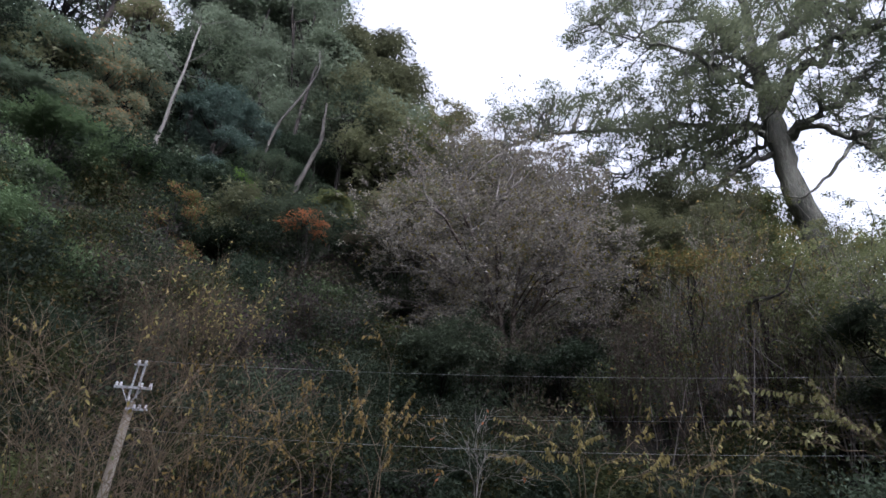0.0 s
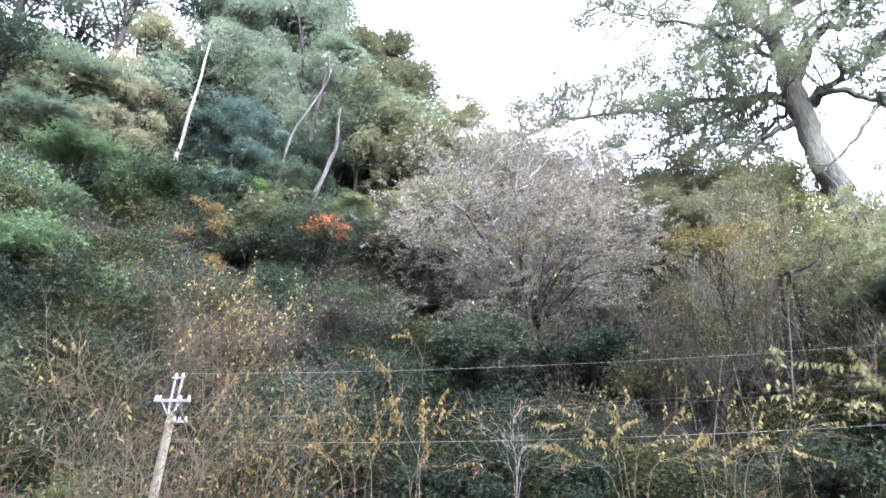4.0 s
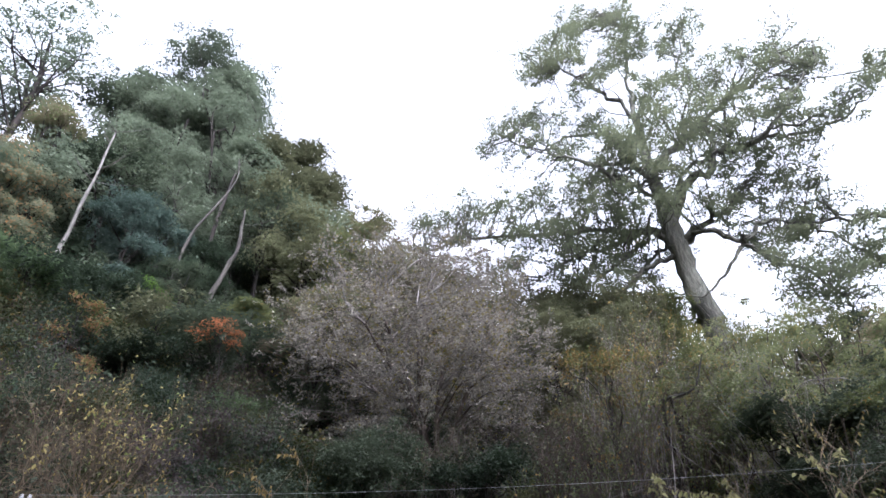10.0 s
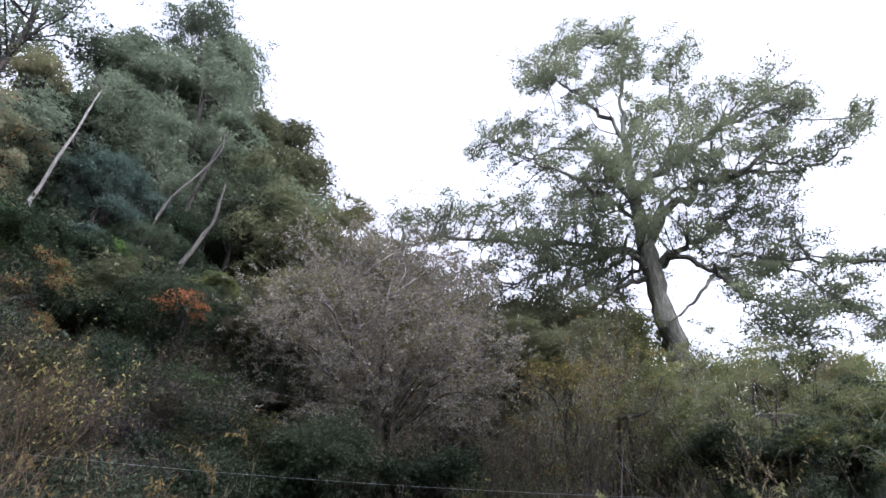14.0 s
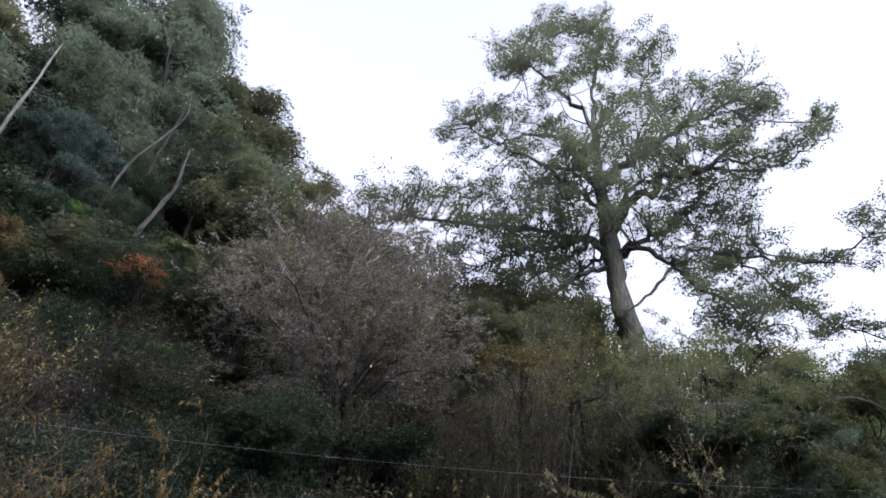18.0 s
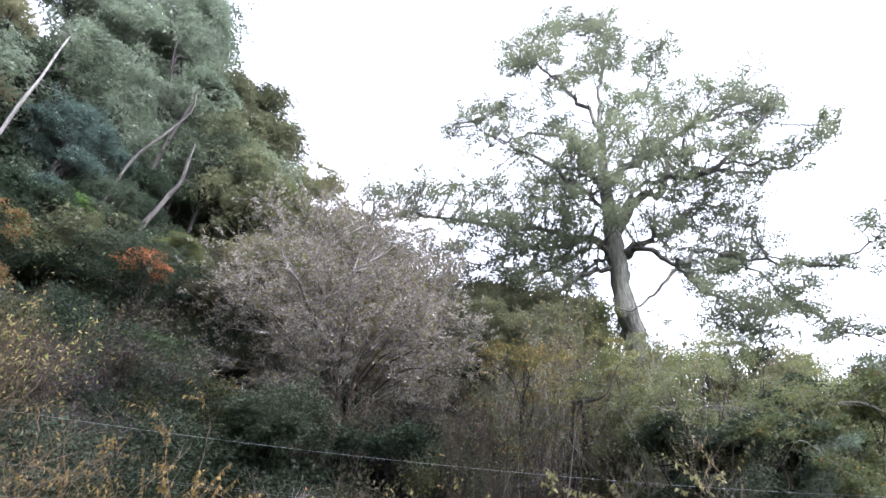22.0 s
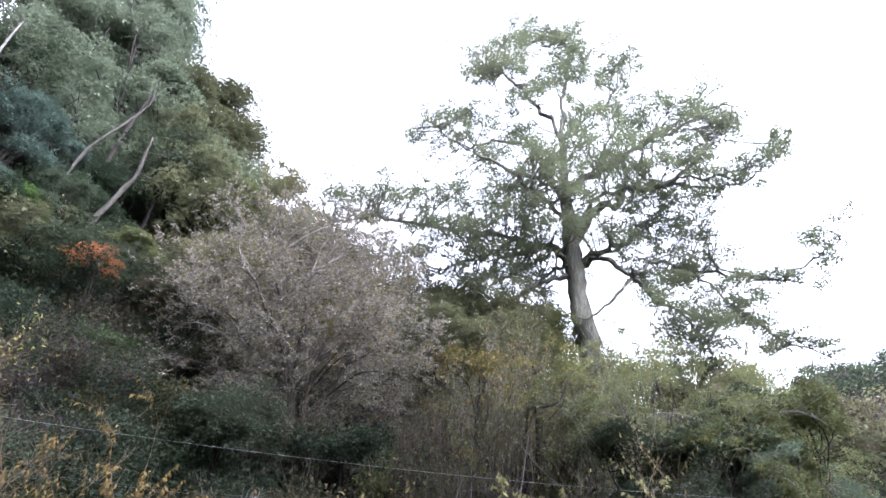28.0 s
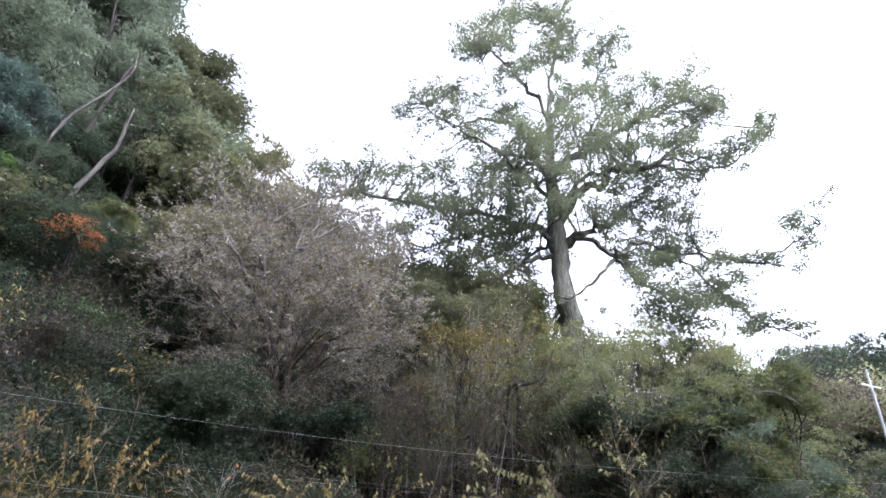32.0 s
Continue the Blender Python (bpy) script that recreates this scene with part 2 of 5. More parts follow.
def tubes(branches, sides=5):
    """Tapered round branches: each one is (points, radii). Returns vertices and quads."""
    vs, fs, base = [], [], 0
    ang = np.arange(sides) * 2 * np.pi / sides
    ca, sn = np.cos(ang), np.sin(ang)
    for pts, rad in branches:
        pts = np.asarray(pts, float)
        rad = np.asarray(rad, float)
        k = len(pts)
        tan = np.gradient(pts, axis=0)
        tan /= np.linalg.norm(tan, axis=1)[:, None] + 1e-9
        ref = np.array([1.0, 0.0, 0.0]) if abs(tan[:, 0]).mean() < 0.7 else np.array([0.0, 1.0, 0.0])
        a = np.cross(tan, ref)
        a /= np.linalg.norm(a, axis=1)[:, None] + 1e-9
        b = np.cross(tan, a)
        ring = pts[:, None] + rad[:, None, None] * (a[:, None] * ca[None, :, None] + b[:, None] * sn[None, :, None])
        vs.append(ring.reshape(-1, 3))
        i = np.arange(k - 1)[:, None] * sides + np.arange(sides)[None]
        j = np.arange(k - 1)[:, None] * sides + (np.arange(sides)[None] + 1) % sides
        fs.append((base + np.stack([i, j, j + sides, i + sides], -1)).reshape(-1, 4))
        base += k * sides
    return np.concatenate(vs), np.concatenate(fs)


def curve_points(ctrl, n):
    """A smooth line through a few control points."""
    ctrl = np.asarray(ctrl, float)
    m = len(ctrl)
    if m == 2:
        s = np.linspace(0, 1, n)[:, None]
        return ctrl[0] * (1 - s) + ctrl[1] * s
    ext = np.vstack([2 * ctrl[0] - ctrl[1], ctrl, 2 * ctrl[-1] - ctrl[-2]])
    out = []
    for u in np.linspace(0, m - 1 - 1e-6, n):
        i = int(u)
        s = u - i
        p0, p1, p2, p3 = ext[i:i + 4]
        out.append(0.5 * (2 * p1 + (p2 - p0) * s + (2 * p0 - 5 * p1 + 4 * p2 - p3) * s * s + (3 * p1 - p0 - 3 * p2 + p3) * s ** 3))
    return np.array(out)


def unit(v):
    return v / (np.linalg.norm(v, axis=-1, keepdims=True) + 1e-9)


def leaf_quads(P, size, rng, flat=0.5, width=0.5, droop=0.0, out=None):
    """Pointed leaf blades that start at the points P. flat: how level they lie; droop: how far their tips hang; out: a way they lean to."""
    n = len(P)
    nor = unit(unit(rng.normal(size=(n, 3))) * (1 - flat) + np.array([0, 0, flat]))
    ax = rng.normal(size=(n, 3))
    if out is not None:
        ax = ax * 0.6 + out
    ax = unit(ax - nor * np.sum(ax * nor, axis=1)[:, None])
    ax[:, 2] -= droop
    ax = unit(ax)
    side = unit(np.cross(nor, ax))
    s = (size * rng.uniform(0.6, 1.35, n))[:, None]
    v = np.stack([P - side * s * width * 0.5, P + side * s * width * 0.5, P + ax * s], 1).reshape(-1, 3)
    return v, np.arange(3 * n).reshape(-1, 3)


def grow(rng, p, d, length, radius, level, plan, twigs, tips, up=0.15, wob=0.28):
    """A branch and its branches. plan: for each level (number of children, their length ratio, their spread)."""
    n = 5 if level < 2 else 4 if level == 2 else 3
    pts = [np.array(p, float)]
    d = np.array(d, float)
    for i in range(n - 1):
        d = d + rng.normal(size=3) * wob + np.array([0, 0, up])
        d /= np.linalg.norm(d)
        pts.append(pts[-1] + d * length / (n - 1))
    pts = np.array(pts)
    end = 0.45 if level < len(plan) else 0.3
    twigs.append((level, pts, radius * np.linspace(1, end, n)))
    if level >= len(plan):
        tips.append(pts)
        return
    count, ratio, spread = plan[level]
    count = max(1, int(round(count * rng.uniform(0.75, 1.3))))
    for c in range(count):
        s = 1.0 if c == 0 else rng.uniform(0.25, 1.0)
        u = s * (n - 1)
        i = min(int(u), n - 2)
        q = pts[i] + (pts[i + 1] - pts[i]) * (u - i)
        w = unit(pts[i + 1] - pts[i])
        side = rng.normal(size=3)
        side = unit(side - w * (side @ w))
        a = spread * rng.uniform(0.5, 1.25) * (0.5 if c == 0 else 1)
        grow(rng, q, unit(w * math.cos(a) + side * math.sin(a)), length * ratio * rng.uniform(0.7, 1.2), max(0.004, radius * (0.62 - 0.14 * s)), level + 1, plan, twigs, tips, up, wob)


# ---------------------------------------------------------------- ground
# the slope seen by the camera, plus an unseen one added behind for shade
AZ = [-180, -160, -125, -95, -75, -60, -30, 0, 15, 30, 50, 75, 95, 125, 146, 163, 180]
RISE = [1.6, 1.6, 1.4, 0.6, 0.7, 1.0, 1.0, 0.95, 0.84, 0.74, 0.48, 0.3, 0.5, 1.2, 1.25, 1.65, 1.6]
CREST = [58, 58, 58, 50, 44, 46, 46, 40, 35, 31, 40, 40, 45, 58, 58, 58, 58]


def ground_z(x, y):
    """Height of the ground: level round the camera, then a steep hillside."""
    d = np.hypot(x, y)
    az = np.degrees(np.arctan2(x, y))
    rise, crest = np.interp(az, AZ, RISE), np.interp(az, AZ, CREST)
    s = np.clip(d - 13.5, 0, None)
    top = crest - 13.5
    z = rise * np.where(s < top, s, top + 6 * (1 - np.exp(-(np.clip(s - top, 0, None)) / 20)))
    far = np.hypot(x - 46, y - 38)
    z = z + 10.5 * np.exp(-(far / 15.0) ** 2)
    wave = 0.35 * np.sin(x * 0.9 + 1.3) * np.cos(y * 0.8) + 0.2 * np.sin(x * 2.1) * np.sin(y * 1.7 + 0.5)
    return z + wave * np.clip(s / 3, 0, 1)


radii = np.concatenate([np.linspace(0.05, 13, 14), np.linspace(13.6, 60, 76), np.geomspace(64, 4000, 24)])
azs = np.radians(np.linspace(-180, 180, 241)[:-1])
gx, gy = np.outer(radii, np.sin(azs)), np.outer(radii, np.cos(azs))
gv = np.concatenate([[[0, 0, 0]], np.stack([gx, gy, ground_z(gx, gy)], -1).reshape(-1, 3)])
na = len(azs)
ri, ai = np.meshgrid(np.arange(len(radii) - 1), np.arange(na), indexing="ij")
quad = np.stack([1 + ri * na + ai, 1 + ri * na + (ai + 1) % na, 1 + (ri + 1) * na + (ai + 1) % na, 1 + (ri + 1) * na + ai], -1).reshape(-1, 4)
quad = quad[:, ::-1]
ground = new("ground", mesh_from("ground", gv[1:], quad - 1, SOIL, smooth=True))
tagged(ground, "steep hillside of dark soil and fallen leaves, unseen shading slope added behind", "ground", kind="structure")


def place(az, d):
    a = radians(az)
    return d * math.sin(a), d * math.cos(a)


# ---------------------------------------------------------------- trees of the hillside
def crown_leaves(rng, centre, rx, rz, style, size, cover, skirt=0.0, loose=0.33):
    """Leaf places of a crown built of clumps, each a shell of flat leafy sprays, and the clump centres that its limbs reach."""
    area = math.pi * rx * rz * (1 + skirt)
    blade = {"feather": 0.14, "broad": 0.25, "sparse": 0.25, "spray": 0.2}[style]
    n_leaf = int(cover * area / (blade * size * size))
    n_clump = int(np.clip(area * {"feather": 1.5, "broad": 1.2, "sparse": 0.9, "spray": 1.5}[style], 12 if rx > 1.4 else 8, 60))
    u = unit(rng.normal(size=(n_clump, 3)))
    u[:, 2] = np.where(u[:, 2] < -0.35, -u[:, 2] * 0.5, u[:, 2])
    rad = rng.uniform(0.35, 1.0, n_clump) ** 0.6
    lump = 1 + 0.22 * np.sin(u[:, 0] * 4 + rng.uniform(0, 6)) * np.cos(u[:, 2] * 5 + rng.uniform(0, 6))
    cl = centre + u * (rad * lump)[:, None] * np.array([rx, rx, rz])
    low = rng.uniform(0, 1, n_clump) < skirt / (1 + skirt)
    cl[low, 2] = rng.uniform(0.2, max(0.3, centre[2] - 0.3 * rz), int(low.sum()))
    r0 = 0.32 * (rx * rz) ** 0.5
    n_spray = max(n_clump * 3, int(n_leaf / {"feather": 70, "broad": 40, "sparse": 34, "spray": 55}[style]))
    own = rng.integers(0, n_clump, n_spray)
    way = unit(rng.normal(size=(n_spray, 3)) + np.array([0, 0, 0.55]))
    wide = rng.uniform(0.6, 1.2, n_clump)[own] * r0 * np.where(rng.uniform(0, 1, n_spray) < loose, rng.uniform(1.1, 1.7, n_spray), rng.uniform(0.55, 1.05, n_spray))
    hub = cl[own] + way * wide[:, None] * np.array([1.05, 1.05, {"feather": 0.62, "broad": 0.8, "sparse": 0.7, "spray": 0.55}[style]])
    reach = size * rng.uniform(1.5, 3.4, n_spray) * {"feather": 1.5, "broad": 1.1, "sparse": 1.15, "spray": 1.45}[style]
    each = rng.integers(0, n_spray, n_leaf)
    ang, r = rng.uniform(0, 2 * math.pi, n_leaf), np.sqrt(rng.uniform(0, 1, n_leaf))
    off = np.stack([np.cos(ang) * r, np.sin(ang) * r, np.zeros(n_leaf)], 1)
    hang = {"feather": 0.6, "broad": 0.4, "sparse": 0.3, "spray": 0.45}[style]
    off[:, 2] = -hang * r * r - 0.35 * np.sum(off[:, :2] * way[each][:, :2], axis=1) + rng.normal(0, {"broad": 0.3}.get(style, 0.17), n_leaf)
    P = hub[each] + off * reach[each][:, None]
    inner = rng.integers(0, n_clump, int(n_leaf * 0.06))
    core = cl[inner] + rng.normal(0, 0.3, (len(inner), 3)) * r0
    return P, cl, unit(P - hub[each] + 1e-6), core


def tree(name, az, d, zc, rx, rz, leaf, style, label, seed, size=0.22, cover=2.3, bark="dark", group="", lean=0.0, category="tree"):
    """A tree whose crown has its middle at height zc, on a trunk that stands on the slope."""
    rng = np.random.default_rng(seed)
    x, y = place(az, d)
    z0 = float(ground_z(x + lean, y)) - 0.25
    ob = thing(name, (x + lean, y, z0), label, category, group)
    foot, centre = np.zeros(3), np.array([-lean, 0.0, zc - z0])
    size *= 0.9 if name == "evergreen_tree" else 0.75
    gap = zc - z0 - rz
    skirt = min(1.4, gap / (2 * rz)) if name == "evergreen_tree" and az > -42 or gap < 5.5 and rz < 2.7 and name != "maple_tree" else 0.0
    P, cl, way, core = crown_leaves(rng, centre, rx, rz, style, size, cover * (1.4 if style != "feather" else 1.15), skirt, 0.2 if az < -12 else 0.33)
    P[:, 2] = np.maximum(P[:, 2], 0.35)
    cl[:, 2] = np.maximum(cl[:, 2], 0.5)
    top = centre + np.array([0, 0, rz * 0.55])
    r0 = np.clip((0.03 if name == "evergreen_tree" else 0.018) * np.linalg.norm(top), 0.04, 0.3)
    if name == "maple_tree":
        r0 = 0.03
    mid = top * 0.5 + np.array([*rng.normal(0, 0.04 * np.linalg.norm(top), 2), 0])
    trunk = curve_points([foot, mid, top], 9)
    wood = [(trunk, r0 * np.linspace(1.15, 0.25, 9))]
    for c in cl[: min(len(cl), 26)]:
        k = rng.uniform(0.35, 0.9)
        s = trunk[int(k * 8)]
        if s[2] > c[2] + 0.4 * rz:
            s = trunk[max(2, int(k * 5))]
        L = np.linalg.norm(c - s)
        m = s * 0.55 + c * 0.45 + np.array([*rng.normal(0, 0.13 * L, 2), rng.normal(0.1, 0.1) * L])
        m2 = s * 0.2 + c * 0.8 + rng.normal(0, 0.07 * L, 3)
        wood.append((curve_points([s, m, m2, c], 8), r0 * 0.26 * np.linspace(1, 0.2, 8)))
    child("trunk", mesh_from("trunk", *tubes(wood, 4 if name == "woodland_tree" else 6), BARK[bark], True), ob)
    flat, width, droop = {"feather": (0.66, 0.42, 0.4), "broad": (0.55, 0.62, 0.12), "sparse": (0.55, 0.6, 0.1), "spray": (0.74, 0.52, 0.22)}[style]
    v, f = leaf_quads(P, size, rng, flat, width, droop, way)
    v2, f2 = leaf_quads(core, size * 1.25, rng, 0.4, 0.62, 0.2)
    child("crown", mesh_from("crown", np.concatenate([v, v2]), np.concatenate([f, f2 + len(v)]), LEAF[leaf]), ob)
    return ob


def twig_bush(name, az, d, zc, rx, rz, leaf, label, seed, bark="twig", stems=9, plan=((5, 0.55, 0.6), (4, 0.6, 0.6), (3, 0.6, 0.6)), leaves=900, size=0.1, group="", category="shrub", up=0.1, radius=0.03):
    """A leafless or half-bare shrub: stems that fork into fine twigs, with a few withered leaves left."""
    rng = np.random.default_rng(seed)
    x, y = place(az, d)
    z0 = float(ground_z(x, y)) - 0.15
    ob = thing(name, (x, y, z0), label, category, group)
    tall = zc + rz - z0
    twigs, tips = [], []
    for i in range(stems):
        a = rng.uniform(0, 2 * math.pi)
        out = rng.uniform(0.1, 1.0) * rx / tall
        dirn = unit(np.array([math.cos(a) * out, math.sin(a) * out, 1.0]))
        grow(rng, (rng.normal(0, 0.15), rng.normal(0, 0.15), 0), dirn, tall * rng.uniform(0.45, 0.75), radius, 0, plan, twigs, tips, up, 0.16)
    fine = [(p, r) for lv, p, r in twigs if lv >= 2]
    for lv, p, r in twigs:
        if lv == 0:
            st = child("stem", mesh_from("stem", *tubes([(p, r)], 5), BARK[bark], True), ob)
        elif lv == 1:
            child("branch", mesh_from("branch", *tubes([(p, r)], 4), BARK[bark], True), st)
    if fine:
        tagged(child("twigwork", mesh_from("twigwork", *tubes(fine, 3), BARK[bark], True), ob), kind="stuff")
    if leaves and tips:
        t = np.concatenate(tips)
        P = t[rng.integers(0, len(t), leaves)] + rng.normal(0, 0.06, (leaves, 3))
        v, f = leaf_quads(P, size, rng, 0.2, 0.5, 0.5)
        tagged(child("foliage", mesh_from("foliage", v, f, LEAF[leaf]), ob), kind="stuff")
    return ob


# top of the hill, dark evergreens against the sky, most with haze-lightened leaves
TOP = "evergreens on the hilltop"
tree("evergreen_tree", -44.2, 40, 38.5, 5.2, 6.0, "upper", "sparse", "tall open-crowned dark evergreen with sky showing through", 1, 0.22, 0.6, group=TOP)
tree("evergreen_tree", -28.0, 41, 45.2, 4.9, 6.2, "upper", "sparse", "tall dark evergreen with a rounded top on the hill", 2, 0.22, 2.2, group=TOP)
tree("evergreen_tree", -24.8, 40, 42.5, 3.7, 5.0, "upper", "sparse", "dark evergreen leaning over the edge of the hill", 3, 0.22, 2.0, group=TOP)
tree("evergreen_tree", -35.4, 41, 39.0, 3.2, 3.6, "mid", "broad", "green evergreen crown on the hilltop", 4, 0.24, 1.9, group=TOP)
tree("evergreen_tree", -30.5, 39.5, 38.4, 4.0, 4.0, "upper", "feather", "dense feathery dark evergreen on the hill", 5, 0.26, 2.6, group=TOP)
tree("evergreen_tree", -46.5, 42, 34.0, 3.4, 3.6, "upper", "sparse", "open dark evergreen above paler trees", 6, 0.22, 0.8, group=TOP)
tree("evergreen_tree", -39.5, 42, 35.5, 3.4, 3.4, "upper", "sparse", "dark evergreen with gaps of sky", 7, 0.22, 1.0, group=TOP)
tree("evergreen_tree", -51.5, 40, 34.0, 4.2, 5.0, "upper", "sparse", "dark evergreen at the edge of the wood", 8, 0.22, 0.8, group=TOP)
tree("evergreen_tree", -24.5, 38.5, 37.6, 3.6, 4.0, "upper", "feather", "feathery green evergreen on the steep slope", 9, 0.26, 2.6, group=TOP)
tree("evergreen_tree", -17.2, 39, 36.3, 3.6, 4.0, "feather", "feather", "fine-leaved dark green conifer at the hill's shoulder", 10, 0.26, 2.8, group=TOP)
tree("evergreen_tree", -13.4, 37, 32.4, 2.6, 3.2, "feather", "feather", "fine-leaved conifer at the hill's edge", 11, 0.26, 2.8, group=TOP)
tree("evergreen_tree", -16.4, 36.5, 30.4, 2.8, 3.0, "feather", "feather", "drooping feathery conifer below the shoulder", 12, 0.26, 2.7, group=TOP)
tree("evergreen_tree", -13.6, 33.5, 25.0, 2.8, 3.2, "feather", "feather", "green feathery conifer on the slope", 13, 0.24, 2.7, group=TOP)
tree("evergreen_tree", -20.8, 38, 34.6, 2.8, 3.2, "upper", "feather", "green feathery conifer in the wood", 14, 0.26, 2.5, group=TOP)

# the middle of the slope
MID = "trees on the slope"
tree("autumn_tree", -39.8, 37, 31.7, 2.0, 1.8, "tan", "spray", "small yellow-green autumn tree among evergreens", 20, 0.2, 1.6, group=MID)
tree("turning_tree", -41.1, 33, 23.6, 2.7, 2.2, "turning", "spray", "grey-green tree turning orange to autumn", 21, 0.2, 2.0, group=MID)
tree("pale_tree", -45.5, 32, 23.0, 2.4, 2.0, "greygreen", "spray", "grey-green tree on the slope", 22, 0.2, 2.2, group=MID)
tree("broadleaf_tree", -30.3, 33, 24.2, 2.1, 2.2, "blue", "broad", "blue-green broadleaf tree with glossy leaves", 23, 0.2, 2.6, group=MID)
tree("broadleaf_tree", -35.4, 36.5, 27.6, 3.2, 2.8, "dark", "broad", "dark broadleaf tree in shade", 24, 0.24, 2.4, group=MID)
tree("broadleaf_tree", -26.8, 29, 16.6, 1.2, 1.4, "bright", "spray", "bright green young tree with layered leaves", 25, 0.16, 1.2, group=MID)
tree("maple_tree", -20.3, 23.2, 13.45, 1.0, 0.55, "orange", "spray", "small orange-red maple in flat layers on the dark slope", 26, 0.13, 0.5, group=MID)
tree("broadleaf_tree", -24.7, 31, 20.3, 1.9, 1.1, "dark", "spray", "layered dark green tree below bent trunks", 27, 0.18, 1.1, group=MID)
tree("broadleaf_tree", -17.6, 28, 16.6, 1.3, 1.7, "olive", "spray", "olive young tree beside the maple", 28, 0.18, 2.0, group=MID)
tree("broadleaf_tree", -42.9, 28, 16.8, 2.2, 1.5, "fresh", "spray", "fresh green tree with spreading layers", 29, 0.18, 2.4, group=MID)
tree("broadleaf_tree", -37.2, 27, 15.6, 1.7, 1.6, "fresh", "broad", "fresh green bushy tree on the slope", 30, 0.17, 2.3, group=MID)
tree("broadleaf_tree", -44.8, 26, 12.6, 2.2, 1.8, "fresh", "spray", "green layered bushy tree on the slope", 31, 0.18, 2.4, group=MID)
tree("broadleaf_tree", -31.0, 29, 17.0, 2.0, 1.5, "dark", "broad", "dark green bushy tree on the slope", 32, 0.18, 2.3, group=MID)
tree("broadleaf_tree", -43.8, 22.5, 9.4, 1.9, 1.5, "fresh", "broad", "dense green shrub tree at the slope's foot", 33, 0.16, 2.4, group=MID)
tree("broadleaf_tree", -15.0, 25, 13.2, 1.5, 1.5, "dark", "broad", "dark green small tree beside the grey tree", 34, 0.16, 2.4, group=MID)
tree("broadleaf_tree", -25.3, 25.5, 12.6, 2.2, 1.3, "dark", "broad", "dark green bush on the slope", 35, 0.16, 2.0, group=MID)
tree("autumn_tree", -31.8, 25, 14.0, 1.5, 0.9, "rust", "sparse", "rust and ochre bush turning to autumn", 36, 0.14, 0.8, group=MID)
tree("broadleaf_tree", -38.1, 24.5, 10.8, 1.8, 1.1, "brown", "sparse", "brown withered bush on the slope", 37, 0.15, 1.6, group=MID)
tree("broadleaf_tree", -16.2, 23, 10.4, 1.4, 0.7, "fresh", "broad", "fresh green low bush", 38, 0.14, 2.0, group=MID)
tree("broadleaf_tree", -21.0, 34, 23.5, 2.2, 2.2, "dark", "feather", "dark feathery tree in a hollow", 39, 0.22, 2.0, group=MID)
tree("autumn_tree", -10.4, 36, 27.6, 1.9, 2.6, "ochre", "broad", "thin yellow-brown tree at the hill's edge", 40, 0.2, 1.6, group=MID)
tree("autumn_tree", -6.1, 35, 27.6, 2.6, 2.6, "tan", "broad", "thin tan round-topped tree on the ridge", 41, 0.19, 2.2, group=MID)
tree("autumn_tree", -1.5, 35, 25.0, 2.6, 2.6, "tan", "broad", "brown thin tree on the ridge", 42, 0.19, 1.5, group=MID)
tree("autumn_tree", -9.5, 33, 24.0, 2.0, 2.4, "olive", "feather", "olive tree below the ridge", 43, 0.2, 2.0, group=MID)
tree("autumn_tree", 4.5, 33, 22.4, 2.6, 2.4, "tan", "feather", "pale brown thin tree on the ridge", 44, 0.19, 1.6, group=MID)
tree("autumn_tree", 10.5, 32, 20.2, 2.6, 2.4, "tan", "feather", "tan thin tree on the ridge beside the grey tree", 45, 0.19, 1.7, group=MID)

# right of the grey tree
RIGHT = "trees under the old tree"
tree("conifer_tree", 15.0, 27, 16.6, 2.2, 2.0, "feather", "feather", "dark green feathery tree under the old tree", 50, 0.2, 2.6, group=RIGHT)
tree("conifer_tree", 19.5, 26.5, 16.6, 2.2, 1.9, "feather", "feather", "fine-leaved green tree before the old trunk", 51, 0.2, 2.4, group=RIGHT)
tree("conifer_tree", 22.6, 28, 16.9, 1.9, 1.8, "olive", "feather", "olive fine-leaved conifer beside the old trunk", 151, 0.2, 2.2, group=RIGHT)
tree("conifer_tree", 25.4, 29, 16.9, 1.5, 1.7, "olive", "feather", "olive conifer at the foot of the old trunk", 153, 0.2, 2.2, group=RIGHT)
tree("conifer_tree", 17.0, 29.5, 18.0, 2.2, 2.0, "feather", "feather", "dark fine-leaved conifer behind the brush", 152, 0.2, 2.2, group=RIGHT)
tree("conifer_tree", 12.5, 24.5, 14.4, 1.9, 1.7, "feather", "feather", "green drooping conifer beside the grey tree", 154, 0.18, 2.2, group=RIGHT)
tree("conifer_tree", 18.2, 25, 14.6, 2.0, 1.6, "feather", "feather", "green drooping conifer before the old tree", 155, 0.18, 2.2, group=RIGHT)
tree("autumn_tree", 17.5, 20.6, 10.9, 1.5, 1.2, "ochre", "sparse", "yellow-brown thin bush under the old tree", 52, 0.13, 0.5, group=RIGHT)
tree("autumn_tree", 22.6, 20.8, 10.9, 1.6, 1.3, "yellow", "sparse", "thin yellow bush under the old tree", 53, 0.13, 0.45, group=RIGHT)
tree("broadleaf_tree", 38.0, 28, 13.6, 1.9, 1.4, "mid", "broad", "green bush on the ridge", 57, 0.18, 2.2, group=RIGHT)
tree("autumn_tree", 41.5, 26, 12.0, 1.9, 1.4, "tan", "sparse", "tan and yellow bush on the ridge", 58, 0.19, 2.0, group=RIGHT)
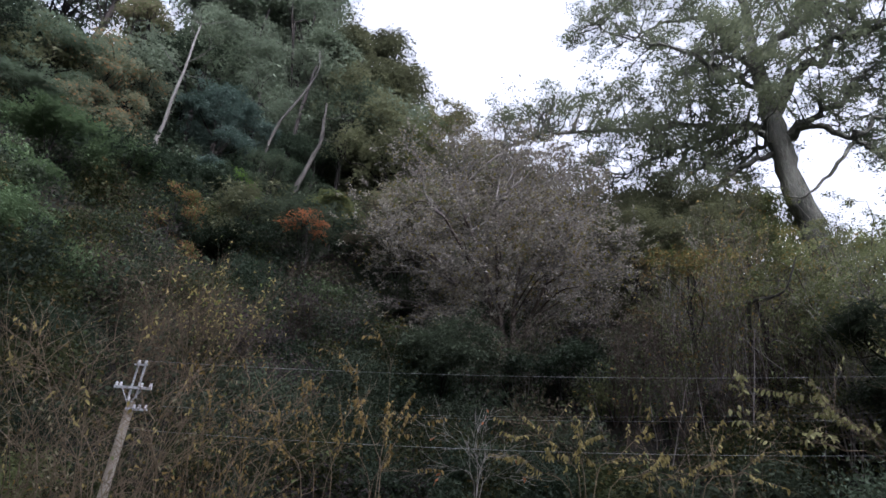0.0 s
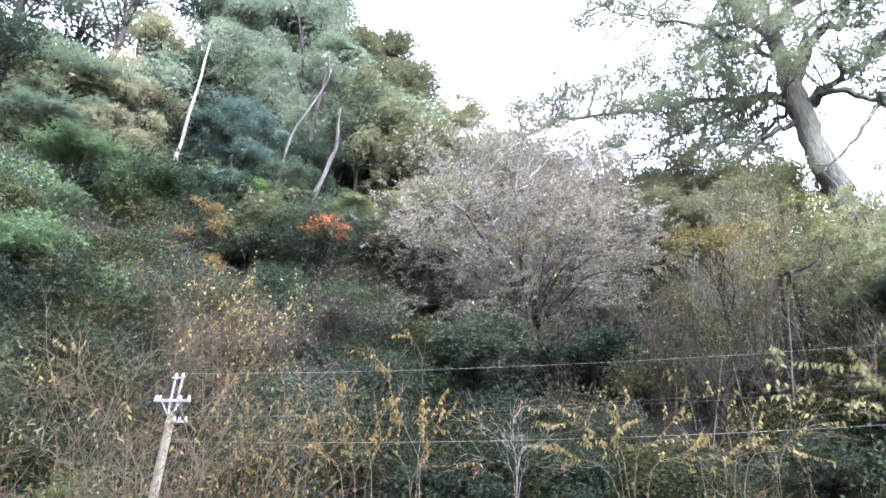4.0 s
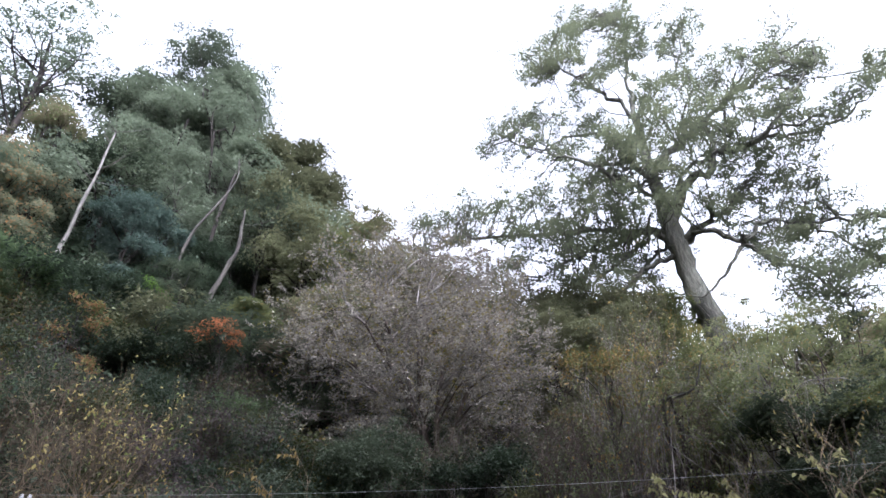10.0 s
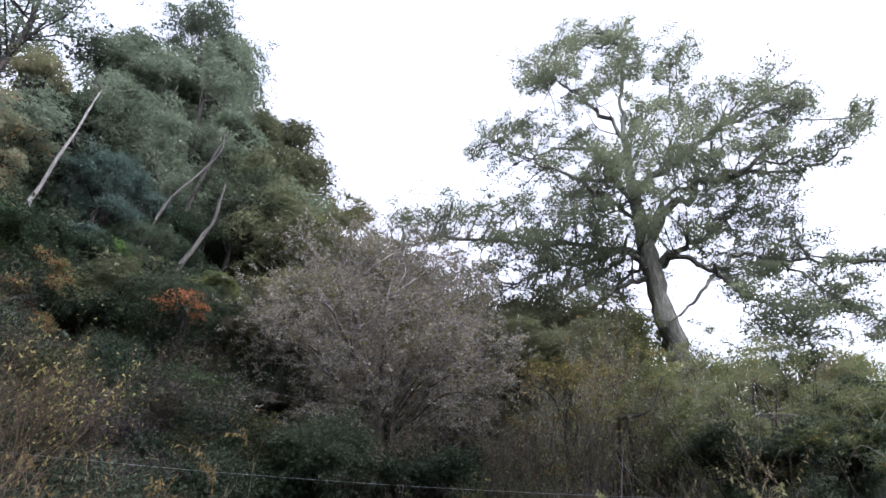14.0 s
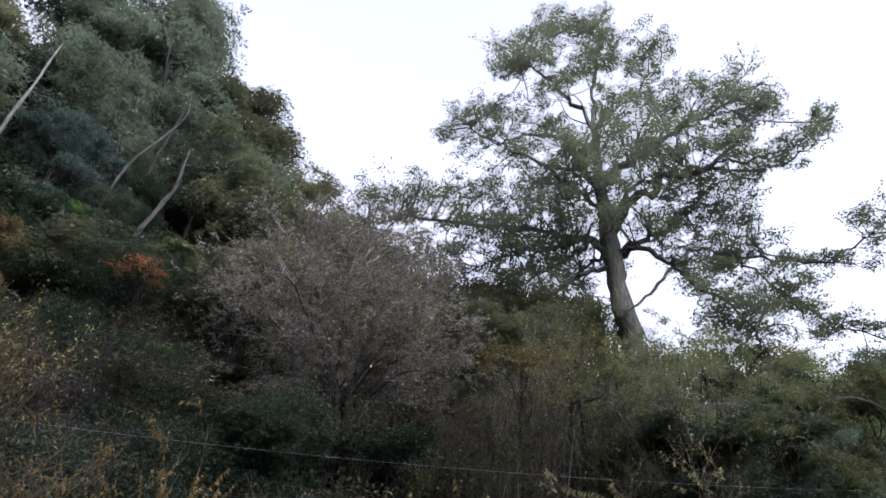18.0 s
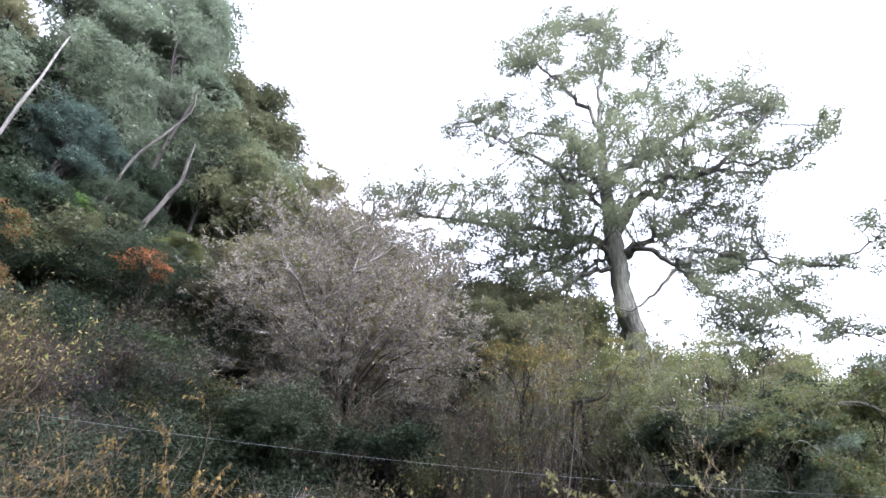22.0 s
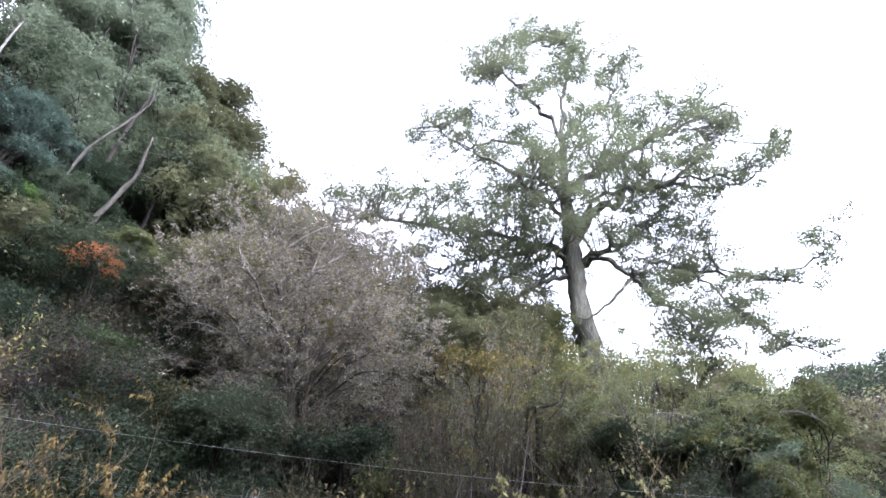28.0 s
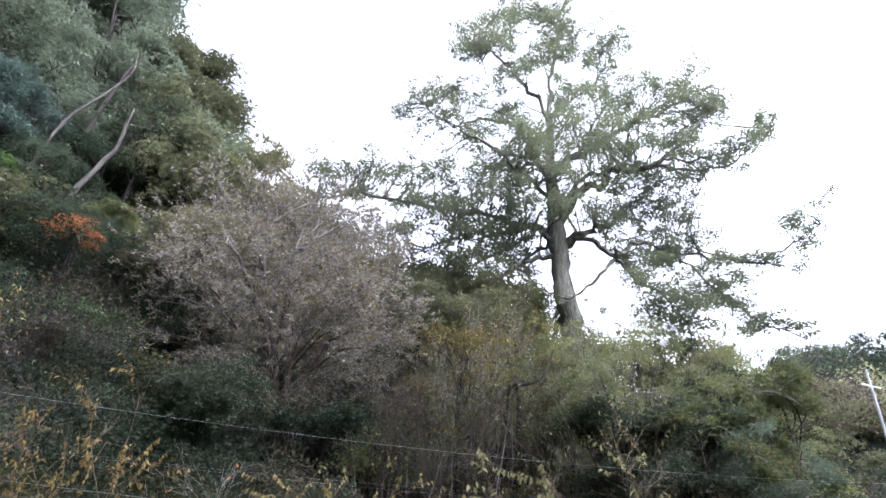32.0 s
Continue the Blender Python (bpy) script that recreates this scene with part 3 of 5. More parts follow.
tree("autumn_tree", 45.0, 26, 11.2, 1.5, 1.3, "brown", "sparse", "brown withered bush at the ridge's end", 59, 0.19, 2.0, group=RIGHT)
tree("broadleaf_tree", 31.5, 18, 7.2, 1.6, 1.2, "mid", "spray", "green bush in shade", 60, 0.13, 2.0, group=RIGHT)
tree("broadleaf_tree", 36.5, 18.5, 7.4, 1.6, 1.3, "mid", "broad", "green evergreen bush in shade", 61, 0.15, 2.6, group=RIGHT)
tree("broadleaf_tree", 41.7, 19, 7.8, 1.5, 1.2, "olive", "broad", "olive bush in the thicket", 62, 0.14, 2.3, group=RIGHT)
tree("broadleaf_tree", 40.8, 22, 9.8, 1.3, 1.2, "mid", "broad", "green bush below the ridge", 63, 0.15, 2.3, group=RIGHT)
tree("broadleaf_tree", 45.5, 21, 8.8, 1.4, 1.3, "olive", "broad", "olive bush below the ridge", 64, 0.15, 2.0, group=RIGHT)
def feathery_tree(az, d, top, rx, leaf, label, seed, boughs=21, leaves=17000, size=0.085, bark="ash"):
    """A light tree of several stems whose thin boughs arch outward and droop, with small leaves in flat sprays."""
    rng = np.random.default_rng(seed)
    x, y = place(az, d)
    z0 = float(ground_z(x, y)) - 0.2
    ob = thing("olive_tree", (x, y, z0), label, "tree", RIGHT)
    tall = top - z0
    twigs, tips = [], []
    for i in range(5):
        a = 2 * math.pi * (i + rng.uniform(-0.3, 0.3)) / 5
        end = np.array([math.cos(a) * rx * 0.45, math.sin(a) * rx * 0.45, tall * rng.uniform(0.8, 0.98)])
        c = curve_points([(0, 0, 0), end * np.array([0.25, 0.25, 0.5]) + rng.normal(0, 0.1, 3), end], 8)
        child("stem", mesh_from("stem", *tubes([(c, 0.05 * np.linspace(1, 0.3, 8))], 5), BARK["brown"], True), ob)
        for j in range(boughs // 5):
            s = c[rng.integers(2, 8)]
            b = a + rng.normal(0, 1.0)
            L = rx * rng.uniform(0.55, 1.1)
            e = s + np.array([math.cos(b) * L, math.sin(b) * L, -0.28 * L + rng.normal(0, 0.2)])
            m = (s + e) / 2 + np.array([0, 0, 0.3 * L])
            q = curve_points([s, m, e], 9)
            twigs.append((q, 0.016 * np.linspace(1, 0.35, 9)))
            tips.append(q[5:])
            tw = []
            for k in range(7):
                u = int(rng.integers(2, 9))
                w = unit(q[u] - q[u - 1])
                side = np.cross(w, (0, 0, 1)) * rng.choice((-1, 1)) + rng.normal(0, 0.18, 3)
                grow(rng, q[u], unit(w * 0.7 + side), L * rng.uniform(0.25, 0.5), 0.007, 1, ((0, 0, 0), (4, 0.6, 0.6)), tw, tips, -0.09, 0.12)
            twigs += [(p, r) for l, p, r in tw]
    tagged(child("twigwork", mesh_from("twigwork", *tubes(twigs, 3), BARK[bark], True), ob), kind="stuff")
    pick = rng.integers(0, len(tips), leaves)
    u = rng.uniform(0, 1, leaves)
    P = np.array([tips[i][0] * (1 - t) + tips[i][-1] * t for i, t in zip(pick, u)]) + rng.normal(0, 1, (leaves, 3)) * np.array([0.11, 0.11, 0.045])
    v, f = leaf_quads(P, size, rng, 0.55, 0.5, 0.3)
    child("crown", mesh_from("crown", v, f, LEAF[leaf]), ob)
    return ob


for i, (az, dd, top, rx, lf, what) in enumerate([
        (30.0, 21.6, 12.6, 2.1, "light", "light olive drooping tree with pale twigs"), (36.5, 21.2, 12.0, 2.1, "light", "light olive-green drooping tree with pale twigs"),
        (27.6, 20.2, 10.6, 1.8, "olive", "olive feathery tree with drooping sprays"), (33.2, 19.8, 10.4, 2.1, "light", "light olive tree with wide drooping sprays"),
        (38.8, 20.0, 9.6, 1.9, "light", "olive drooping tree beside darker bushes"), (33.0, 26.5, 15.6, 2.3, "light", "light olive bush on the ridge"),
        (40.2, 25.0, 13.0, 2.2, "light", "pale olive bush on the ridge"), (24.6, 24.0, 13.6, 2.0, "olive", "olive feathery tree below the old trunk"),
        (43.6, 23.0, 10.6, 2.0, "light", "light olive drooping bush near the ridge's end"),
        (35.2, 17.4, 7.4, 1.7, "mid", "green drooping bush with fine leaves"), (39.6, 17.8, 7.8, 1.7, "olive", "olive fine-leaved bush in the thicket"), (43.8, 18.4, 7.6, 1.7, "greygreen", "grey-green feathery bush in the thicket")]):
    feathery_tree(az, dd, top, rx, lf, what, 150 + i)

tree("pine_tree", 49.8, 55, 23.6, 3.4, 2.6, "mid", "feather", "distant green pine on the far hill", 65, 0.3, 2.5, group="far trees")
tree("pine_tree", 54.0, 57, 24.2, 3.6, 3.0, "mid", "feather", "distant pine on the far hill", 66, 0.3, 2.5, group="far trees")
tree("pine_tree", 58.5, 56, 23.6, 3.6, 3.0, "dark", "feather", "distant dark pine on the far hill", 67, 0.3, 2.5, group="far trees")
tree("bare_tree", 48.2, 50, 19.2, 2.2, 2.6, "purple", "sparse", "distant grey-brown leafless wood", 68, 0.24, 1.6, group="far trees")
tree("broadleaf_tree", -5.2, 18.6, 6.7, 1.8, 1.7, "mid", "broad", "ivy-covered green bush under the grey tree", 70, 0.13, 2.6, group=MID)
tree("broadleaf_tree", 5.5, 19.2, 7.0, 1.5, 1.4, "dark", "broad", "dark green bush in the shade of the grey tree", 71, 0.14, 2.2, group=MID)


def bush(name, az, d, h, r, leaf, label, seed, size, cover=1.7, group="undergrowth"):
    """A bush that is leafy down to the ground: lumps of leaves over a few stems."""
    rng = np.random.default_rng(seed)
    x, y = place(az, d)
    z0 = float(ground_z(x, y)) - 0.1
    ob = thing(name, (x, y, z0), label, "bush", group)
    n_l = max(6, int(5 * r * h))
    a, e = rng.uniform(0, 2 * math.pi, n_l), rng.uniform(0, 1, n_l)
    cl = np.stack([np.cos(a) * r * 0.75 * np.sqrt(1 - 0.6 * e * e), np.sin(a) * r * 0.75 * np.sqrt(1 - 0.6 * e * e), e * h * 0.85 + 0.1], 1) * rng.uniform(0.6, 1.05, (n_l, 1))
    n = int(cover * 2.4 * math.pi * r * h / (0.25 * size * size))
    each = rng.integers(0, n_l, n)
    off = unit(rng.normal(size=(n, 3))) * (rng.uniform(0, 1, n) ** 0.35)[:, None]
    rr = (rng.uniform(0.6, 1.15, n_l) * 0.5 * math.sqrt(r * h))[each]
    P = cl[each] + off * rr[:, None] * np.array([1, 1, 0.62]) * rng.uniform(0.8, 1.7, n)[:, None]
    P = P[P[:, 2] > 0.05]
    wood = [(curve_points([(0, 0, 0), c * np.array([0.35, 0.35, 0.55]), c], 5), 0.03 * np.linspace(1, 0.3, 5)) for c in cl[:7]]
    child("stemwork", mesh_from("stemwork", *tubes(wood, 4), BARK["brown"], True), ob)
    v, f = leaf_quads(P, size, rng, 0.4, 0.62, 0.25)
    child("foliage", mesh_from("foliage", v, f, LEAF[leaf]), ob)
    return ob


# low bushes that cover the slope, thinner where the taller trees stand
def bush_kind(rng, az, d):
    if az < -37:
        return rng.choice(["dark", "fresh", "mid", "fresh", "moss"])
    if az < -26:
        return rng.choice(["dark", "moss", "mid", "moss", "brown", "dark"]) if d < 30 else rng.choice(["dark", "mid", "dark"])
    if az < -8:
        return rng.choice(["purple", "dark", "dark", "purple", "moss"]) if d < 23.5 else rng.choice(["dark", "dark", "mid"])
    if az < 8:
        return rng.choice(["dark", "brown", "dark"]) if d < 24 else rng.choice(["brown", "olive", "purple"])
    if az < 28:
        return rng.choice(["mid", "moss", "olive", "brown"]) if d < 24 else rng.choice(["olive", "brown", "feather"])
    return rng.choice(["olive", "greygreen", "light", "greygreen"]) if d < 19 else rng.choice(["light", "olive", "tan", "light"])


rng = np.random.default_rng(77)
NAMES = {"fresh": "fresh green", "moss": "dark olive", "light": "light olive", "greygreen": "grey-green", "dark": "dark green", "mid": "green", "olive": "olive", "brown": "withered brown", "purple": "purple-brown leafless", "ochre": "ochre", "feather": "fine-leaved dark", "tan": "tan dry"}
d = 15.0
row = 0
while d < 40:
    step = math.degrees((1.55 + 0.03 * d) / d)
    az = -58 + (row % 2) * step / 2
    while az < 58:
        a2, d2 = az + rng.normal(0, step * 0.2), d + rng.normal(0, 0.5)
        az += step
        if d2 > np.interp(a2, AZ, CREST) + 1 or (a2 > 47 and d2 > 22):
            continue
        if -34.5 < a2 < -27.5 and d2 < 17.6:
            continue
        k = str(bush_kind(rng, a2, d2))
        # all bushes in the hollow get dark leaves, standing in for the overhang's shade
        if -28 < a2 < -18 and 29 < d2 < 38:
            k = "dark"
        h = rng.uniform(1.2, 2.3)
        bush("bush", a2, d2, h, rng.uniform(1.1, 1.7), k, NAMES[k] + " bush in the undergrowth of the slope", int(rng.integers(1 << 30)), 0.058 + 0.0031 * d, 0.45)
    d += 1.9 + 0.02 * d
    row += 1


# the wood behind and between the larger trees
d = 27.0
while d < 47:
    step = math.degrees((3.3 + 0.02 * d) / d)
    az = -60 + rng.uniform(0, step)
    while az < 47:
        a2, d2 = az + rng.normal(0, step * 0.22), d + rng.normal(0, 0.7)
        az += step
        x, y = place(a2, d2)
        g = float(ground_z(x, y))
        limit = 1.6 + d2 * math.tan(radians(float(np.interp(a2, [-60, -50, -44, -37, -30, -24, -18, -12, -8, -4, 0, 8, 14, 20, 26, 36, 48], [36, 37, 36, 40, 44, 43, 41, 40, 39.3, 38.3, 36, 33.7, 32.4, 31.6, 28.2, 25.6, 23.0]))))
        h = min(rng.uniform(6.5, 9.5) + 0.25 * (d2 - 27) if a2 < -12 else rng.uniform(3.5, 6), limit - g)
        if a2 > -8 and d2 > float(np.interp(a2, AZ, CREST)) + 2:
            continue
        if d2 < 32.5 and -38 < a2 < -18:
            h = min(h, 1.6 + d2 * math.tan(radians(30.5)) - g)
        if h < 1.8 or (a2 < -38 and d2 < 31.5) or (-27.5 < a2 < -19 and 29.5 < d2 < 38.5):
            continue
        # left wood beyond 33 m mixes in the haze-lightened leaf
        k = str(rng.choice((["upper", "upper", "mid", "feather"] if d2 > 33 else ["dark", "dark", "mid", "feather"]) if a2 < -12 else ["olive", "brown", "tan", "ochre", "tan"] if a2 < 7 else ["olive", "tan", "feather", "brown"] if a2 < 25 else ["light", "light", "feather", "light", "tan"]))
        rz = max(1.0, h * 0.46)
        tree("woodland_tree", a2, d2, g + h - rz, rng.uniform(1.7, 2.4), rz, k, str(rng.choice(["broad", "feather", "spray"] if a2 < 5 else ["feather", "sparse"])),
             {"light": "light olive", "upper": "grey-green", "ochre": "ochre", "dark": "dark green", "mid": "green", "feather": "fine-leaved dark green", "olive": "olive green", "brown": "withered brown", "tan": "tan thin-leaved"}[k] + " tree in the wood on the slope", int(rng.integers(1 << 30)), 0.31 if a2 < -12 else 0.19, 1.05 if a2 < -12 else 1.3, group="wood")
    d += 3.4

# dense undergrowth between the trunks on the hilltop, its shade given by dark leaves
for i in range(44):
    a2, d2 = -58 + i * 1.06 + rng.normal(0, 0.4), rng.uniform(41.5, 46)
    bush("evergreen_shrub", a2, d2, rng.uniform(4.5, 6.0) * (0.6 if a2 < -38 else 1.0), rng.uniform(1.9, 2.5), "dark", "tall green bush of the hilltop wood, leaf colour darkened as shade", int(rng.integers(1 << 30)), 0.26, 0.6)

# low bushes along the ridge beside the old tree
for i in range(16):
    a2, d2 = 22 + i * 1.55, rng.uniform(27, 30)
    k = ("olive", "light", "greygreen", "olive")[i % 4]
    bush("bush", a2, d2, rng.uniform(2.0, 2.8), rng.uniform(1.3, 1.7), k, NAMES[k] + " bush along the ridge", int(rng.integers(1 << 30)), 0.15, 0.5)

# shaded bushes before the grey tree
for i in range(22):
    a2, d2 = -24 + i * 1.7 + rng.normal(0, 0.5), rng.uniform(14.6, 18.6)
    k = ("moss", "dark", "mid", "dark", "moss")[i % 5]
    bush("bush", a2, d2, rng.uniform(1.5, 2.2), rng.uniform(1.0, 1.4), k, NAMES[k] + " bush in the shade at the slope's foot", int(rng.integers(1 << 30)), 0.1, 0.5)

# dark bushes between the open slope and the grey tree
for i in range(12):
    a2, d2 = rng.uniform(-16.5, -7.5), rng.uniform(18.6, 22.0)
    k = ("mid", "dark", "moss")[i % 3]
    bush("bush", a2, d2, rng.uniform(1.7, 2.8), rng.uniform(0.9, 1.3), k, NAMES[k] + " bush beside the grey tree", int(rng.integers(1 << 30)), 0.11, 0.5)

# green bushes in the thicket under the olive trees
for i in range(14):
    a2, d2 = 29 + i * 1.35 + rng.normal(0, 0.3), rng.uniform(15.2, 17.6)
    k = ("mid", "greygreen", "fresh")[i % 3]
    bush("bush", a2, d2, rng.uniform(1.6, 2.4), rng.uniform(1.0, 1.4), k, NAMES[k] + " bush in the thicket at the slope's foot", int(rng.integers(1 << 30)), 0.1, 0.5)

# evergreen bushes at the wood's foot
for i in range(30):
    a2, d2 = rng.uniform(-52, -33), rng.uniform(17.5, 27)
    k = ("dark", "mid", "moss")[i % 3]
    bush("leafy_shrub", a2, d2, rng.uniform(1.3, 2.0), rng.uniform(1.1, 1.5), k, NAMES[k] + " leafy bush at the wood's foot", int(rng.integers(1 << 30)), 0.13, 0.5)

# withered brush on the open part of the slope
for i in range(34):
    a2, d2 = rng.uniform(-36, -15), rng.uniform(20.5, 27.5)
    k = ("purple", "brown", "moss", "dark")[i % 4]
    bush("leafy_shrub", a2, d2, rng.uniform(1.3, 2.1), rng.uniform(1.0, 1.5), k, NAMES[k] + " bush on the open slope", int(rng.integers(1 << 30)), 0.12, 0.42)

# bushes of the far slope on the right
for i in range(46):
    a2, d2 = rng.uniform(45, 60), rng.uniform(36, 58)
    k = str(rng.choice(["mid", "mid", "dark", "purple"] if d2 > 45 else ["tan", "tan", "brown", "purple"]))
    bush("hill_shrub", a2, d2, rng.uniform(1.6, 2.8), rng.uniform(1.8, 2.6), k, {"mid": "green", "dark": "dark green", "tan": "tan dry", "brown": "withered brown", "purple": "purple-brown leafless"}[k] + " bush on the far slope", int(rng.integers(1 << 30)), 0.2, 0.5, "far undergrowth")

# ferns, ivy and fallen leaves that carpet the slope
for nm, lab, lf, n, hh in (("ground_cover", "carpet of dark green ferns and ivy over the slope", "dark", 62000, 0.6), ("leaf_litter", "withered brown leaves and stalks covering the slope", "brown", 35000, 0.4), ("ground_cover", "dense low olive undergrowth at the foot of the slope", "moss", 45000, 0.85)):
    dd = np.sqrt(rng.uniform(14.2 ** 2, 44 ** 2, n)) if hh < 0.8 else rng.uniform(13.2, 18.5, n)
    aa = np.radians(rng.uniform(-58, 56, n))
    P = np.stack([dd * np.sin(aa), dd * np.cos(aa)], 1)
    P = np.column_stack([P, ground_z(P[:, 0], P[:, 1]) + rng.uniform(0.0, hh, n)])
    v, f = leaf_quads(P, 0.04 + 0.0065 * dd if hh < 0.8 else 0.14 + 0 * dd, rng, 0.3, 0.5, 0.1)
    tagged(new(nm, mesh_from(nm, v, f, LEAF[lf])), lab, "undergrowth", kind="stuff")

# bare pale trunks that stand out on the dark slope
def bare_trunk(name, label, pts, r0, seed, stubs=7, bark="white"):
    """A dead or bare trunk along a bent line of (azimuth, distance, height), with broken side branches."""
    rng = np.random.default_rng(seed)
    P = np.array([(*place(a, dd), z) for a, dd, z in pts])
    P[0, 2] = float(ground_z(P[0, 0], P[0, 1])) - 0.2
    ob = thing(name, P[0], label, "tree", "pale trunks")
    c = curve_points(P - P[0], 14)
    c[2:-1] += rng.normal(0, 0.015 + 0.06 * r0, (11, 3))
    child("trunk", mesh_from("trunk", *tubes([(c, r0 * np.linspace(1, 0.34, 14) * rng.uniform(0.88, 1.12, 14))], 8), BARK[bark], True), ob)
    for i in range(stubs):
        s = c[rng.integers(8, 14)]
        a = rng.uniform(0, 2 * math.pi)
        L = rng.uniform(0.5, 2.4)
        e = s + np.array([math.cos(a), math.sin(a), 0.35]) * L
        m = (s + e) / 2 + np.array([0, 0, -0.12])
        child("branch", mesh_from("branch", *tubes([(curve_points([s, m, e], 5), r0 * 0.15 * np.linspace(1, 0.3, 5))], 5), BARK[bark], True), ob)
    return ob


bare_trunk("dead_tree", "bleached white dead trunk leaning on the wooded slope", [(-35.7, 30.4, 0), (-35.5, 30.2, 20.0), (-35.3, 30, 23.5), (-35.2, 30, 27.5)], 0.13, 5, 16)
bare_trunk("bent_tree", "pale bare trunk bent outward on the dark slope", [(-22.8, 31, 0), (-21.95, 30.4, 19.16), (-21.04, 30.2, 21.02), (-20.39, 30, 22.45), (-20.48, 30, 24.06), (-20.61, 30, 25.04)], 0.17, 6, 4, "grey")
bare_trunk("bent_tree", "thin pale curved trunk on the dark slope", [(-25.9, 30.8, 0), (-25.58, 30.2, 20.57), (-25.16, 30, 22.55), (-24.17, 30, 24.03), (-22.82, 30, 25.88), (-22.18, 30, 27.58), (-22.56, 30, 28.78)], 0.1, 7, 5, "grey")
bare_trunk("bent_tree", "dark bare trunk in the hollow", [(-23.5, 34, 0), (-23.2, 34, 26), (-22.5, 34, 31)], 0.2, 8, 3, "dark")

# ---------------------------------------------------------------- the grey tree in the middle
rng = np.random.default_rng(404)
gx0, gy0 = place(0.5, 22.0)
gz0 = float(ground_z(gx0, gy0)) - 0.2
grey = thing("grey_tree", (gx0, gy0, gz0), "half-bare spreading tree with ash-grey twigs and withered pale leaves", "tree")
heart, half = np.array([-0.6, 0.0, 12.5 - gz0]), np.array([5.0, 3.6, 5.2])
frame_wood, twigs, tips = [], [], []
for i in range(9):
    a = 2 * math.pi * (i + rng.uniform(-0.3, 0.3)) / 9
    lean = rng.uniform(0.25, 0.8)
    end = heart + half * np.array([math.cos(a) * lean, math.sin(a) * lean, rng.uniform(-0.25, 0.55)])
    foot = np.array([math.cos(a) * 0.35, math.sin(a) * 0.35, 0.0])
    bend = foot * 0.5 + end * np.array([0.3, 0.3, 0.5]) + rng.normal(0, 0.25, 3)
    c = curve_points([foot, bend, end], 14)
    child("stem", mesh_from("stem", *tubes([(c, 0.12 * np.linspace(1, 0.35, 14))], 7), BARK["brown"], True), grey)
    frame_wood.append(c[3:])
frame_wood = np.concatenate(frame_wood)
for i in range(210):
    o = unit(rng.normal(size=3)) * rng.uniform(0.15, 1.0) ** 0.45
    o[2] = abs(o[2]) - 0.15 if o[2] < -0.75 else o[2]
    goal = heart + half * o * np.array([1, 1, 1.0 if o[2] > 0 else 0.8]) * rng.uniform(0.85, 1.06)
    gap = np.linalg.norm(frame_wood - goal, axis=1) + 0.9 * np.maximum(0, frame_wood[:, 2] - goal[2] + 0.8)
    s = frame_wood[int(np.argmin(gap + rng.uniform(0, 0.7, len(gap))))]
    L = np.linalg.norm(goal - s)
    m = s * 0.5 + goal * 0.5 + rng.normal(0, 0.09 * L, 3) + np.array([0, 0, 0.06 * L])
    c = curve_points([s, m, goal], 8)
    child("bough", mesh_from("bough", *tubes([(c, np.linspace(0.02 + 0.009 * L, 0.009, 8))], 4), BARK["ash" if i % 3 else "brown"], True), grey)
    for k in (4, 6, 7, 7):
        w = unit(c[k] - c[k - 1])
        side = rng.normal(size=3) * np.array([1, 1, 0.55])
        side = unit(side - w * (side @ w))
        grow(rng, c[k], unit(w * 0.6 + side * (0.9 if k < 7 else 0.5)), rng.uniform(0.7, 1.3), 0.009, 1, ((0, 0, 0), (4, 0.6, 0.8), (2, 0.6, 0.7)), twigs, tips, 0.02, 0.2)
for i in range(46):
    o = unit(rng.normal(size=3) * np.array([1.2, 0.8, 0.6]) + np.array([-0.2, -0.3, 0.5]))
    s = heart + half * o * 0.84
    e = s + unit(o * half + np.array([0, 0, 1.2])) * rng.uniform(0.9, 1.7)
    c = curve_points([s, (s + e) / 2 + rng.normal(0, 0.12, 3), e], 6)
    child("twig", mesh_from("twig", *tubes([(c, np.linspace(0.014, 0.005, 6))], 4), BARK["pale"], True), grey)
tagged(child("twigwork", mesh_from("twigwork", *tubes([(p, np.maximum(r, 0.004)) for l, p, r in twigs], 3), BARK["ash"], True), grey), kind="stuff")
NG = 62000
pick, along = rng.integers(0, len(tips), NG), rng.uniform(0, 1, NG)
ends = np.array([(t[0], t[-1]) for t in tips])
P = ends[pick, 0] * (1 - along)[:, None] + ends[pick, 1] * along[:, None] + rng.normal(0, 1, (NG, 3)) * np.array([0.06, 0.06, 0.035])
v, f = leaf_quads(P, 0.108, rng, 0.6, 0.6, 0.2)
child("crown", mesh_from("crown", v, f, LEAF["ash"]), grey)

# ---------------------------------------------------------------- the old tree on the ridge
rng = np.random.default_rng(2024)
OA, OD = radians(27.7), 28.0
OX, OY = OD * math.sin(OA), OD * math.cos(OA)
OZ = float(ground_z(OX, OY)) - 0.3
old = thing("old_tree", (OX, OY, OZ), "huge old evergreen with thick trunk and long crooked limbs", "tree")
RIGHTWARD, AWAY = np.array([math.cos(OA), -math.sin(OA), 0]), np.array([math.sin(OA), math.cos(OA), 0])


def local(u, w, z):
    """A point of the old tree: u to its right side, w to its far side, z above sea level of the plan."""
    k = 1 + w / OD
    return RIGHTWARD * u * k + AWAY * w + np.array([0, 0, 1.6 + (z - 1.6) * k - OZ])


old_tips, old_wood = [], []


